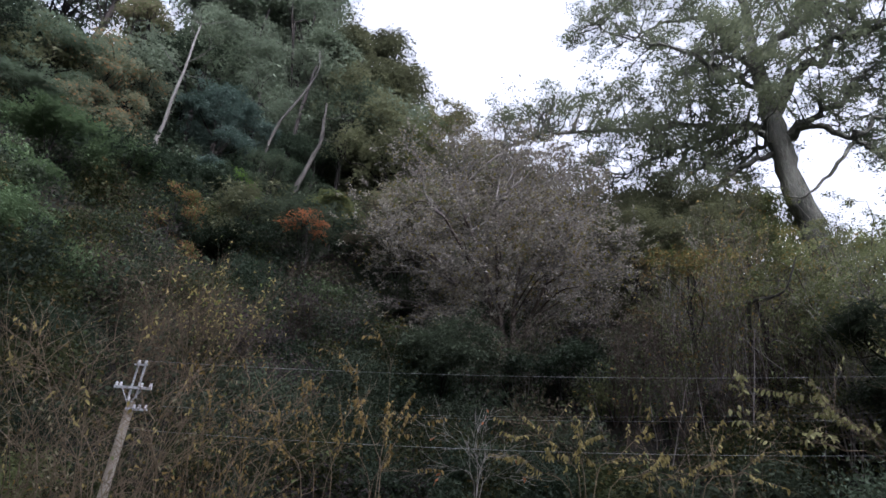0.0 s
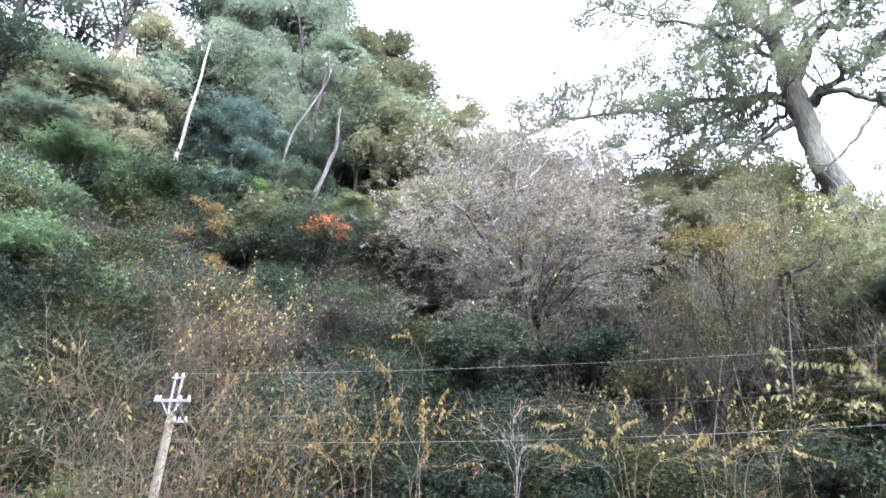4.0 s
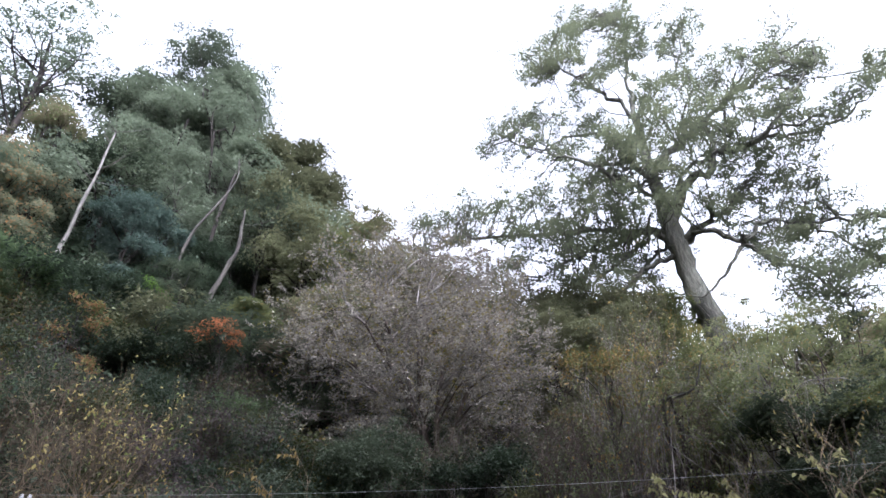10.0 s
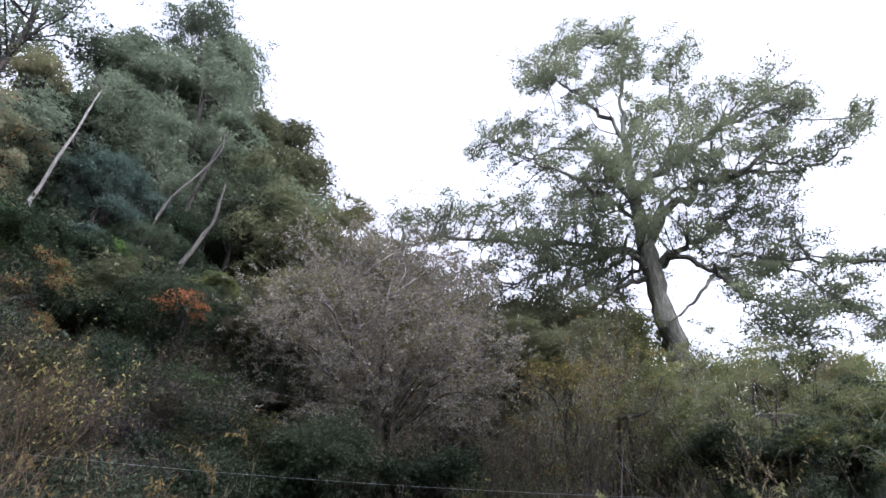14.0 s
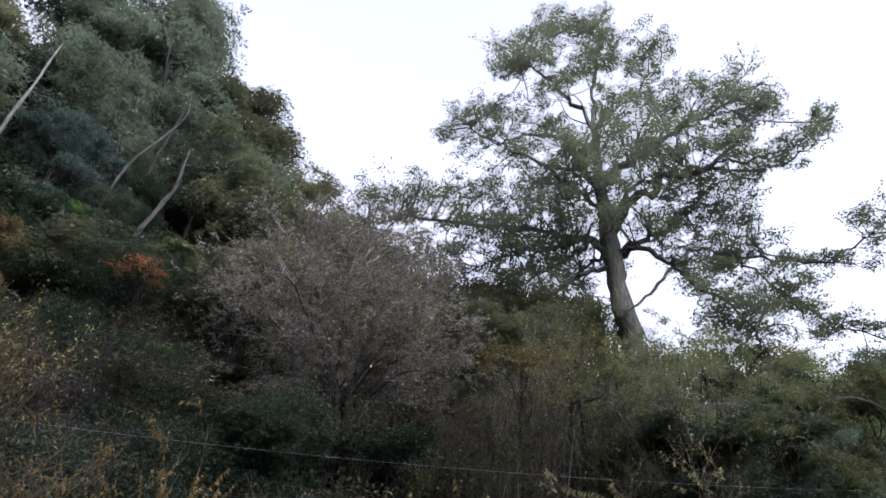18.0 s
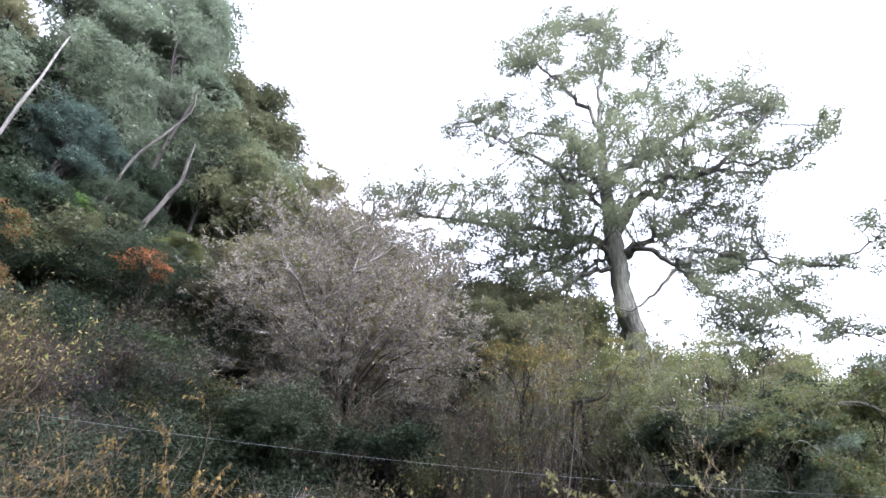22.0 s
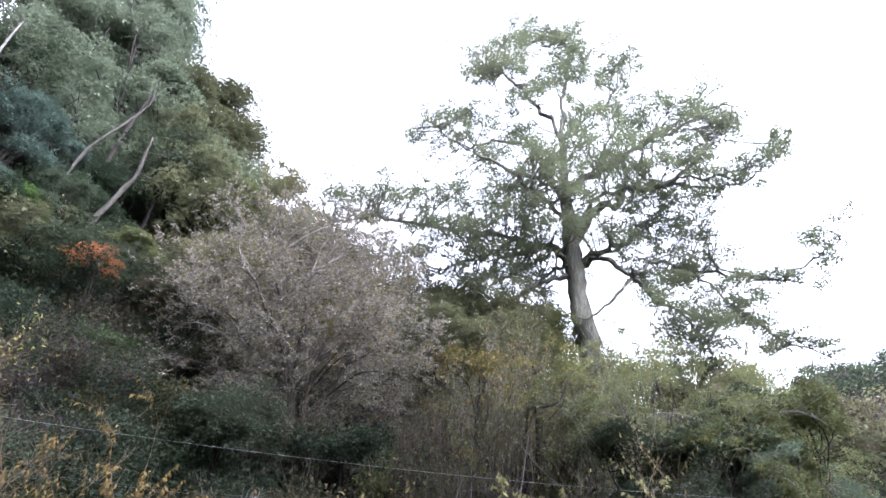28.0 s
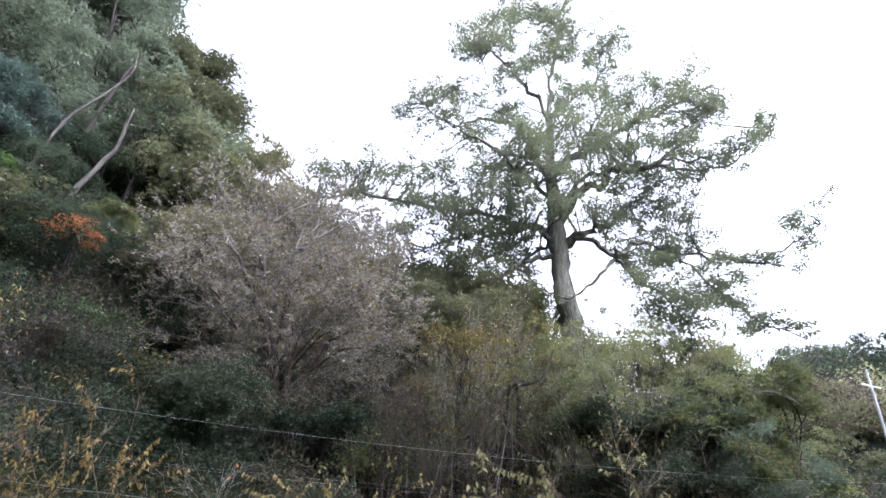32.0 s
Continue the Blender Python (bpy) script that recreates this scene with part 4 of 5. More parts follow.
def limb(name, pts, r0, r1, tufts=10, reach=2.2, n=18, wobble=1.0):
    """A crooked limb through a few bends, with side branches that end in flat tufts of leaves."""
    c = curve_points([local(*p) for p in pts], n)
    c[1:-1] += rng.normal(0, wobble * (0.05 + 0.06 * (r0 < 0.3)), (n - 2, 3))
    if name == "limb" and r0 < 0.25:
        r0, r1 = r0 * 0.74, r1 * 0.8
    rad = np.linspace(r0, r1, n) * rng.uniform(0.88, 1.14, n)
    if name == "trunk":
        rad = np.interp(c[:, 2] + OZ, (OZ, 16.7, 19.0, 21.6, 25.0, 30.3), (0.57, 0.53, 0.49, 0.46, 0.33, 0.2)) * rng.uniform(0.95, 1.06, n)
        rad[:3] *= (1.35, 1.15, 1.05)
    tv, tf = tubes([(c, rad)], 14)
    tv = tv + rng.normal(0, 0.07, tv.shape) * np.repeat(rad, 14)[:, None]
    ob = child(name, mesh_from(name, tv, tf, BARK["big"], True), old)
    old_wood.append(c)
    tw, tp2 = [], []
    along = n - 1
    for i in range(int(tufts * 0.5)):
        s = along * rng.uniform(0.22, 1.0) if i else along
        k = min(int(s), n - 2)
        w = unit(c[k + 1] - c[k])
        side = rng.normal(size=3) * np.array([1, 1, 0.35])
        side = unit(side - w * (side @ w))
        dirn = unit(w * 0.55 + side)
        grow(rng, c[k], dirn, reach * rng.uniform(0.5, 1.0), max(0.025, r1 * 0.8), 1, ((0, 0, 0), (4, 0.6, 0.7), (4, 0.6, 0.7)), tw, tp2, 0.04, 0.25)
    if tw:
        tagged(child("twigwork", mesh_from("twigwork", *tubes([(p, r) for l, p, r in tw], 3), BARK["big"], True), ob), kind="stuff")
    old_tips.extend(tp2)
    return ob


limb("trunk", [(0.5, 0, OZ), (0.25, 0, 15.7), (-0.2, 0, 18.6), (-0.3, 0, 21.0), (-0.6, 0, 24.9), (-0.7, 0, 30.3)], 0.57, 0.2, 0, n=26)
limb("limb", [(-0.7, 0, 30.2), (-2.3, -0.5, 33.7), (-4.0, -1, 36.6), (-6.0, -1, 38.0)], 0.2, 0.05, 27, 1.7)
limb("limb", [(-0.7, 0, 30.2), (-0.5, 0.5, 34.4), (0.0, 0.4, 37.8), (-0.2, 0, 41.0)], 0.2, 0.05, 29, 1.6)
limb("limb", [(-0.7, 0, 30.2), (0.8, 0.5, 32.3), (2.6, 1, 33.8), (3.6, 1, 37.6)], 0.17, 0.04, 18, 1.4)
limb("limb", [(-0.2, 0, 22.4), (0.9, -0.8, 24.3), (2.1, -1.2, 24.8), (2.7, -1.3, 25.9), (3.7, -1.5, 25.6), (5.6, -2, 26.6), (6.9, -2, 28.1), (8.8, -2, 30.0)], 0.28, 0.05, 44, 1.5, 26)
limb("limb", [(-0.2, 0, 23.2), (0.6, -0.5, 24.8), (2.2, -0.8, 25.8), (4.6, 0, 26.3), (7.3, 0.5, 24.9)], 0.22, 0.06, 21, 2.3)
limb("limb", [(-0.4, 0, 26.2), (2.0, 1.5, 27.8), (4.4, 2.5, 29.6), (7.2, 3.0, 31.0)], 0.26, 0.06, 27, 2.6)
limb("limb", [(5.6, -2, 26.6), (7.6, -2, 26.2), (9.6, -2, 26.9), (11.4, -2, 28.1)], 0.1, 0.03, 10, 1.1)
limb("limb", [(4.6, 0, 26.2), (7.0, 0, 25.4), (9.4, 0, 26.0), (11.8, 0, 28.5)], 0.12, 0.04, 12, 1.5)
limb("limb", [(-0.5, 0, 21.2), (-2.5, -1, 22.3), (-5.7, -2, 23.5), (-9.8, -2.5, 24.5), (-12.8, -2.5, 25.1), (-15.0, -2.5, 24.9)], 0.23, 0.05, 35, 2.2, 24)
limb("limb", [(-0.3, 0, 20.0), (-1.55, -0.6, 20.11), (-2.48, -1.2, 19.64), (-3.04, -1.5, 19.24), (-4.6, -2, 18.6), (-6.2, -2.5, 18.3)], 0.2, 0.04, 22, 1.9)
limb("limb", [(-0.4, 0, 21.0), (-1.6, 1.2, 20.4), (-3.0, 2, 18.6), (-4.2, 2.5, 17.2)], 0.15, 0.04, 18, 1.7)
limb("limb", [(-3.5, -1.3, 22.7), (-5.0, -1.6, 21.6), (-7.0, -2, 21.2), (-8.6, -2, 20.2)], 0.1, 0.03, 16, 1.7)
limb("limb", [(-0.3, 0, 20.8), (-1.12, -0.4, 21.52), (-1.87, -0.8, 21.41), (-2.45, -1, 21.11), (-3.71, -1.5, 20.42), (-5.6, -2.5, 19.6)], 0.24, 0.05, 20, 2.0)
limb("limb", [(-0.3, 0, 21.5), (-1.58, 0.5, 22.21), (-3.12, 1, 21.89), (-4.48, 1.5, 21.43), (-5.15, 1.8, 20.43), (-6.4, 2.2, 19.6), (-9.0, 2.5, 19.7)], 0.22, 0.05, 24, 2.0, 22)
limb("limb", [(-0.5, 0, 25.5), (-2.4, -1.5, 27.3), (-4.8, -2.5, 28.6), (-7.4, -3, 31.0)], 0.22, 0.05, 24, 2.3)
limb("limb", [(-0.6, 0, 28.2), (-2.4, 0.5, 29.9), (-4.8, 1, 30.8), (-7.0, 1, 30.4), (-9.0, 1, 32.6)], 0.18, 0.04, 18, 1.8)
limb("limb", [(-0.5, 0, 23.5), (-1.6, -2.5, 25.2), (-2.8, -4.5, 26.6), (-3.6, -6, 27.6)], 0.2, 0.05, 24, 2.4)
limb("limb", [(2.5, -0.7, 19.8), (1.68, -0.7, 18.87), (0.94, -0.8, 18.1), (0.3, -0.85, 17.57), (-0.4, -0.9, 17.7)], 0.13, 0.05, 0, 0.9, 14, 0.35)
limb("limb", [(-0.1, 0, 20.7), (1.02, -0.3, 21.16), (1.86, -0.5, 20.7), (2.55, -0.7, 19.91), (2.92, -0.8, 19.41), (3.76, -1.2, 18.31), (4.86, -1.6, 17.25), (5.71, -2, 15.4)], 0.22, 0.05, 27, 1.9, 22)
limb("limb", [(2.6, -0.7, 19.85), (3.1, -0.6, 20.46), (3.8, -0.5, 20.95), (4.7, -0.3, 20.5), (5.7, 0, 19.7), (7.2, 0.3, 17.8), (8.4, 0, 16.5), (10.6, 0, 15.2)], 0.14, 0.04, 29, 1.8, 22)
limb("limb", [(4.7, -0.3, 20.5), (7.2, 0.4, 19.7), (9.8, 1, 19.6), (11.2, 1, 20.6), (12.6, 1, 21.6)], 0.11, 0.04, 12, 1.5)
limb("limb", [(-0.1, 0, 20.8), (1.16, -0.3, 21.68), (2.26, -0.3, 22.03), (2.96, 0.4, 22.77), (3.9, 1, 23.5), (6.2, 2.5, 23.4)], 0.24, 0.05, 24, 2.2)
spine = np.concatenate(old_wood)


pads = []


def foliage_mass(u, z, ru, rz, depth=0.0):
    """Boughs that leave the nearest limb, fork, and carry flat leafy pads through one mass of the crown."""
    fine = []
    for i in range(int(5 + 5.6 * ru * rz)):
        o = np.clip(rng.normal(0, 0.55, 3), -1.15, 1.15)
        goal = local(u + o[0] * ru, depth + o[1] * max(ru, 1.2) * 0.9, z + o[2] * rz)
        far = np.linalg.norm(spine - goal, axis=1) + 0.8 * np.maximum(0, spine[:, 2] - goal[2])
        s = spine[int(np.argmin(far + rng.uniform(0, 0.8, len(far))))]
        L = np.linalg.norm(goal - s)
        m = s * 0.6 + goal * 0.4 + rng.normal(0, 0.1 * L, 3)
        m2 = s * 0.25 + goal * 0.75 + rng.normal(0, 0.07 * L, 3) + np.array([0, 0, 0.05 * L])
        c = curve_points([s, m, m2, goal], 8)
        child("bough", mesh_from("bough", *tubes([(c, np.linspace(0.022 + 0.011 * L, 0.011, 8))], 4), BARK["big"], True), old)
        size = rng.uniform(0.3, 0.66)
        for j in range(5):
            a = rng.uniform(0, 2 * math.pi)
            e = goal + np.array([math.cos(a), math.sin(a), rng.normal(0.05, 0.16)]) * size * rng.uniform(0.7, 1.1)
            t = curve_points([c[6], (c[7] + e) / 2 + rng.normal(0, 0.05, 3), e], 4)
            fine.append((t, np.linspace(0.014, 0.006, 4)))
            pads.append((e, size * rng.uniform(0.45, 0.8)))
        pads.append((goal, size * 0.8))
    tagged(child("twigwork", mesh_from("twigwork", *tubes(fine, 3), BARK["big"], True), old), kind="stuff")


TOP_MASSES = ((-4.8, 40.0, 2.0, 2.6, -1), (-5.9, 37.7, 1.3, 1.1, -1), (-2.4, 41.3, 1.8, 1.9, 0), (-0.2, 40.8, 1.2, 1.7, 0), (0.2, 37.4, 1.7, 1.7, 0), (-1.7, 35.6, 2.0, 1.5, -1), (3.6, 37.7, 1.0, 1.7, 1), (2.1, 35.7, 0.9, 1.3, 1))
LEFT_MASSES = ((-6.2, 33.4, 1.2, 1.1, 1), (-9.0, 33.8, 1.5, 1.0, 1), (-10.4, 32.1, 0.9, 0.7, 1), (-7.3, 31.4, 1.5, 0.5, 1), (-4.5, 29.4, 1.7, 1.1, -1), (-3.3, 31.1, 1.1, 0.9, 0), (-14.6, 27.2, 1.3, 1.3, -2.5), (-12.3, 27.2, 1.4, 1.4, -2.5), (-10.0, 26.9, 1.1, 1.2, -2.5), (-8.7, 24.3, 1.6, 0.7, -2.5), (-8.9, 22.7, 1.3, 0.8, -2), (-12.4, 25.2, 1.5, 0.3, -2.5), (-3.3, 21.1, 1.5, 0.5, 0), (-2.5, 19.9, 0.9, 0.8, 1), (-4.3, 20.4, 1.1, 0.5, 1), (-1.9, 18.4, 0.6, 1.0, 1), (-5.8, 20.2, 0.9, 0.4, 0))
CENTRE_MASSES = ((-2.1, 28.0, 1.7, 1.9, -3), (-0.3, 29.2, 1.6, 1.8, -3), (1.2, 31.6, 1.4, 2.0, -2), (-4.4, 26.9, 2.1, 1.7, -2), (-7.1, 26.2, 1.6, 1.2, -2), (-1.8, 24.8, 2.0, 1.4, -3), (-4.4, 24.4, 2.4, 0.9, -2), (-7.2, 24.1, 1.8, 0.8, -2), (-6.2, 22.8, 1.5, 0.6, -2), (-3.9, 22.7, 1.7, 0.7, -1))
RIGHT_TOP_MASSES = ((3.9, 32.5, 1.5, 1.7, 0), (5.9, 32.4, 1.4, 1.6, 1), (7.8, 32.0, 1.4, 1.3, -0.5), (9.0, 30.4, 1.0, 1.2, -1.6), (7.1, 30.2, 1.6, 1.2, 0), (4.5, 29.6, 1.7, 1.0, -1), (2.6, 29.5, 1.4, 1.3, -2), (1.8, 27.8, 1.1, 1.0, -2), (6.2, 28.0, 1.6, 0.8, -1), (3.6, 27.5, 1.4, 0.7, -1), (9.7, 27.1, 1.2, 0.7, -2), (11.1, 28.0, 0.7, 0.4, -2), (8.5, 26.4, 0.8, 0.7, -2))
RIGHT_LOW_MASSES = ((4.2, 24.9, 1.3, 1.1, 1), (6.0, 25.1, 1.2, 1.2, 1), (2.9, 23.1, 1.3, 1.0, 1), (4.3, 22.9, 1.3, 0.8, 2), (1.7, 22.4, 1.2, 0.6, -1), (6.3, 22.1, 0.8, 0.9, 0), (6.7, 20.9, 0.8, 0.8, 0), (5.3, 20.3, 1.1, 0.7, 1), (4.4, 19.4, 1.1, 0.7, 1), (6.6, 19.0, 0.9, 0.7, 0), (5.4, 18.0, 1.0, 0.6, -1), (4.7, 16.9, 1.1, 0.7, -2), (5.6, 15.9, 1.1, 0.6, -2), (6.5, 16.8, 0.8, 0.5, -2), (7.5, 19.8, 0.9, 0.4, 1))
LOW_RIGHT_MASSES = ((3.6, 20.6, 0.9, 0.6, 0), (3.4, 18.8, 0.7, 0.7, -1), (5.0, 21.6, 1.2, 0.6, 1), (7.0, 18.2, 0.8, 0.7, 0), (6.0, 17.4, 1.0, 0.6, -1), (4.2, 17.9, 0.8, 0.5, -2), (7.4, 17.4, 0.7, 0.5, 0))
FORK_MASSES = ((0.2, 25.6, 1.2, 1.1, -3.2), (-0.2, 23.7, 1.3, 0.6, -3.0), (-2.6, 22.1, 1.2, 0.5, -2), (-5.2, 21.7, 1.3, 0.5, -1), (-7.4, 21.2, 1.2, 0.5, 0), (-3.2, 23.4, 1.3, 0.5, -2))
FAR_MASSES = ((11.4, 22.1, 0.5, 0.6, 1), (12.0, 21.1, 0.7, 0.6, 1), (9.4, 19.6, 0.7, 0.2, 1), (7.9, 17.1, 0.6, 0.3, 0), (9.2, 16.4, 0.9, 0.3, 0), (10.6, 15.8, 0.8, 0.4, 0), (8.4, 16.1, 0.4, 0.5, 0))
for masses in (TOP_MASSES, LEFT_MASSES, CENTRE_MASSES, RIGHT_TOP_MASSES, RIGHT_LOW_MASSES, LOW_RIGHT_MASSES, FORK_MASSES, FAR_MASSES):
    for mass in masses:
        foliage_mass(*mass)
hubs, spans = np.array([p for p, r in pads]), np.array([r for p, r in pads])
NL = 108000
pick = rng.choice(len(pads), NL, p=spans ** 2 / np.sum(spans ** 2))
ang, rr = rng.uniform(0, 2 * math.pi, NL), np.sqrt(rng.uniform(0, 1, NL))
P = hubs[pick] + np.stack([np.cos(ang) * rr, np.sin(ang) * rr, -0.3 * rr * rr + rng.normal(0, 0.2, NL)], 1) * spans[pick][:, None]
ot = np.concatenate(old_tips)
P = np.concatenate([P, ot[rng.integers(0, len(ot), 46000)] + rng.normal(0, 1, (46000, 3)) * np.array([0.11, 0.11, 0.05])])
v, f = leaf_quads(P, 0.135, rng, 0.6, 0.6, 0.12)
child("crown", mesh_from("crown", v, f, LEAF["big"]), old)

tree("broadleaf_tree", -24.2, 28.9, 19.3, 1.3, 0.8, "mid", "spray", "small layered green tree before bent trunks", 127, 0.18, 1.1, group=MID)


# ---------------------------------------------------------------- poles and wires
def rod(bm, p, q, r, seg=10, r2=None):
    """Adds a round bar from p to q."""
    p, q = Vector(p), Vector(q)
    m = Matrix.Translation((p + q) / 2) @ (q - p).to_track_quat("Z", "Y").to_matrix().to_4x4()
    bmesh.ops.create_cone(bm, cap_ends=True, segments=seg, radius1=r, radius2=r if r2 is None else r2, depth=(q - p).length, matrix=m)


def bar(bm, centre, size):
    bmesh.ops.create_cube(bm, size=1, matrix=Matrix.Translation(centre) @ Matrix.Diagonal((*size, 1)))


def insulator(parent, p, h=0.13):
    bm = bmesh.new()
    for i in range(3):
        rod(bm, (p[0], p[1], p[2] + i * h / 3), (p[0], p[1], p[2] + i * h / 3 + h * 0.3), 0.04 - 0.006 * i, 12, 0.022)
    part("insulator", bm, PORCELAIN, parent, "white porcelain insulator")


px, py = place(-31.0, 13.5)
pz = float(ground_z(px, py)) - 0.3
pole = thing("utility_pole", (px, py, pz), "weathered tan utility pole with steel crossarm and white insulators", "utility pole")
H = 3.92 - pz
bm = bmesh.new()
rod(bm, (0, 0, 0), (0, 0, H), 0.1, 20, 0.075)
part("shaft", bm, POLE, pole)
for sx in (-0.07, 0.07):
    bm = bmesh.new()
    bar(bm, (sx, -0.02, H + 0.4), (0.03, 0.03, 0.68))
    part("upright", bm, STEEL, pole)
    insulator(pole, (sx, -0.02, H + 0.74), 0.06)
bm = bmesh.new()
bar(bm, (0, -0.05, H + 0.7), (0.26, 0.03, 0.03))
part("top_bar", bm, STEEL, pole)
bm = bmesh.new()
bar(bm, (0, -0.09, H + 0.24), (0.74, 0.04, 0.045))
part("crossarm", bm, STEEL, pole)
for sx in (-0.34, -0.26, 0.16, 0.34):
    insulator(pole, (sx, -0.09, H + 0.262), 0.075)
for sx in (-1, 1):
    bm = bmesh.new()
    rod(bm, (0.03 * sx, -0.09, H - 0.04), (0.2 * sx, -0.1, H + 0.22), 0.01, 8)
    part("brace", bm, STEEL, pole)
insulator(pole, (0.0, -0.11, H - 0.02), 0.08)
bm = bmesh.new()
bar(bm, (0.2, -0.1, H - 0.16), (0.42, 0.035, 0.04))
part("lower_arm", bm, STEEL, pole)
for sx in (0.14, 0.24, 0.37):
    insulator(pole, (sx, -0.1, H - 0.14), 0.07)

ex, ey = 19.1, 11.6
ez = float(ground_z(ex, ey)) - 0.3
pole2 = thing("utility_pole", (ex, ey, ez), "weathered tan utility pole at the end of the wires", "utility pole")
bm = bmesh.new()
rod(bm, (0, 0, 0), (0, 0, 7.0 - ez), 0.15, 20, 0.105)
part("shaft", bm, POLE, pole2)


def wire(name, p, q, sag, label, r=0.009):
    """A wire that hangs between two points."""
    s = np.linspace(0, 1, 40)[:, None]
    c = np.array(p) * (1 - s) + np.array(q) * s
    c[:, 2] -= (4 * sag * s * (1 - s))[:, 0]
    ob = new(name, mesh_from(name, *tubes([(c, np.full(40, r))], 6), WIRE, True))
    return tagged(ob, label, "wire", "overhead wires")


wire("overhead_wire", (px, py - 0.05, 4.7), (ex, ey, 6.76), 0.52, "thin grey overhead wire from the pole's top", 0.003)
wire("overhead_wire", (px + 0.37, py - 0.1, 3.84), (ex, ey - 0.1, 6.3), 0.51, "thin dark overhead wire from the lower arm", 0.0014)
wire("overhead_wire", (px + 0.24, py - 0.1, 3.84), (ex, ey + 0.1, 6.05), 0.49, "thin dark overhead wire beside another", 0.0014)
wire("overhead_wire", (px + 0.08, py - 0.08, 3.4), (ex, ey, 5.33), 0.52, "thin grey lower overhead wire", 0.003)

fx, fy = place(51.9, 33)
fz = float(ground_z(fx, fy)) - 0.3
pole3 = thing("utility_pole", (fx, fy, fz), "distant thin grey utility pole on the far slope", "utility pole")
bm = bmesh.new()
rod(bm, (0, 0, 0), (0, 0, 14.7 - fz), 0.075, 12, 0.05)
part("shaft", bm, WIRE, pole3)
bm = bmesh.new()
bar(bm, (0, 0, 13.9 - fz), (1.1, 0.06, 0.07))
part("crossarm", bm, WIRE, pole3)


# ---------------------------------------------------------------- near shrubs, seen from the road
def leaf_blade(name, size, mat):
    """One drooping leaf, folded along its midrib."""
    s, w = size, size * 0.16
    vs, fs = [], []
    for i in range(6):
        u = i / 5
        k = w * math.sin(math.pi * min(1, u * 0.92 + 0.06)) ** 0.8
        z = -0.35 * s * u * u
        vs += [(-k, s * u, z + k * 0.25), (0, s * u, z), (k, s * u, z + k * 0.25)]
    for i in range(5):
        a = 3 * i
        fs += [(a, a + 1, a + 4, a + 3), (a + 1, a + 2, a + 5, a + 4)]
    return mesh_from(name, vs, fs, mat)


BLADES = {k: [leaf_blade("leaf", s, LEAF[k]) for s in (0.11, 0.14)] for k in ("yellow", "ochre", "tan", "cream", "orange", "light")}


def sapling(name, az, d, top, rx, leaf, label, seed, stems=6, bark="dry", leaves=24, lean=0.0, radius=0.011, low=0.0):
    """A near shrub: arching stems, each a part, whose last twigs carry rows of hanging leaves, each a part too."""
    rng = np.random.default_rng(seed)
    x, y = place(az, d)
    z0 = float(ground_z(x, y)) - 0.1
    ob = thing(name, (x, y, z0), label, "shrub", "near shrubs")
    tall = top - z0
    ends = []
    for i in range(stems):
        tw, tp2 = [], []
        a = rng.uniform(0, 2 * math.pi)
        goal = np.array([math.cos(a) * rx * rng.uniform(0.3, 1) + lean, math.sin(a) * rx * 0.6, tall * rng.uniform(0.72, 1.0)])
        foot = np.array([rng.normal(0, 0.2), rng.normal(0, 0.15), 0.0])
        c = curve_points([foot, foot * 0.6 + goal * np.array([0.25, 0.25, 0.55]), goal], 9)
        tw.append((0, c, radius * np.linspace(1, 0.35, 9)))
        for j in range(8):
            s = int(rng.integers(3, 9))
            w = unit(c[s] - c[s - 1])
            side = rng.normal(size=3) * np.array([1, 0.7, 0.5])
            side = unit(side - w * (side @ w))
            grow(rng, c[s], unit(w * 0.75 + side * rng.uniform(0.5, 1.0)), tall * rng.uniform(0.12, 0.26), radius * 0.5, 0, ((4, 0.6, 0.6),), tw, tp2, -0.02, 0.14)
        st = child("stem", mesh_from("stem", *tubes([(p, r) for l, p, r in tw], 3), BARK[bark], True), ob)
        ends += [(st, p) for p in tp2]
        ends.append((st, c[6:]))
    left = leaves
    while left > 0:
        st, p = ends[rng.integers(len(ends))]
        heading = math.atan2(*(p[-1] - p[0])[1::-1]) - math.pi / 2
        run = int(min(left, rng.integers(3, 8)))
        for j in range(run):
            u = (j + 0.6) / run * (len(p) - 1.001)
            i = int(u)
            lf = child("leaf", BLADES[leaf][int(rng.integers(2))], st)
            lf.location = p[i] + (p[i + 1] - p[i]) * (u - i)
            lf.rotation_euler = (rng.normal(-0.85, 0.3), rng.normal(0, 0.4), heading + (1 if j % 2 else -1) * rng.normal(0.9, 0.25))
            s = rng.uniform(0.35, 0.65)
            lf.scale = (s * 1.3, s, s)
        left -= run
    return ob


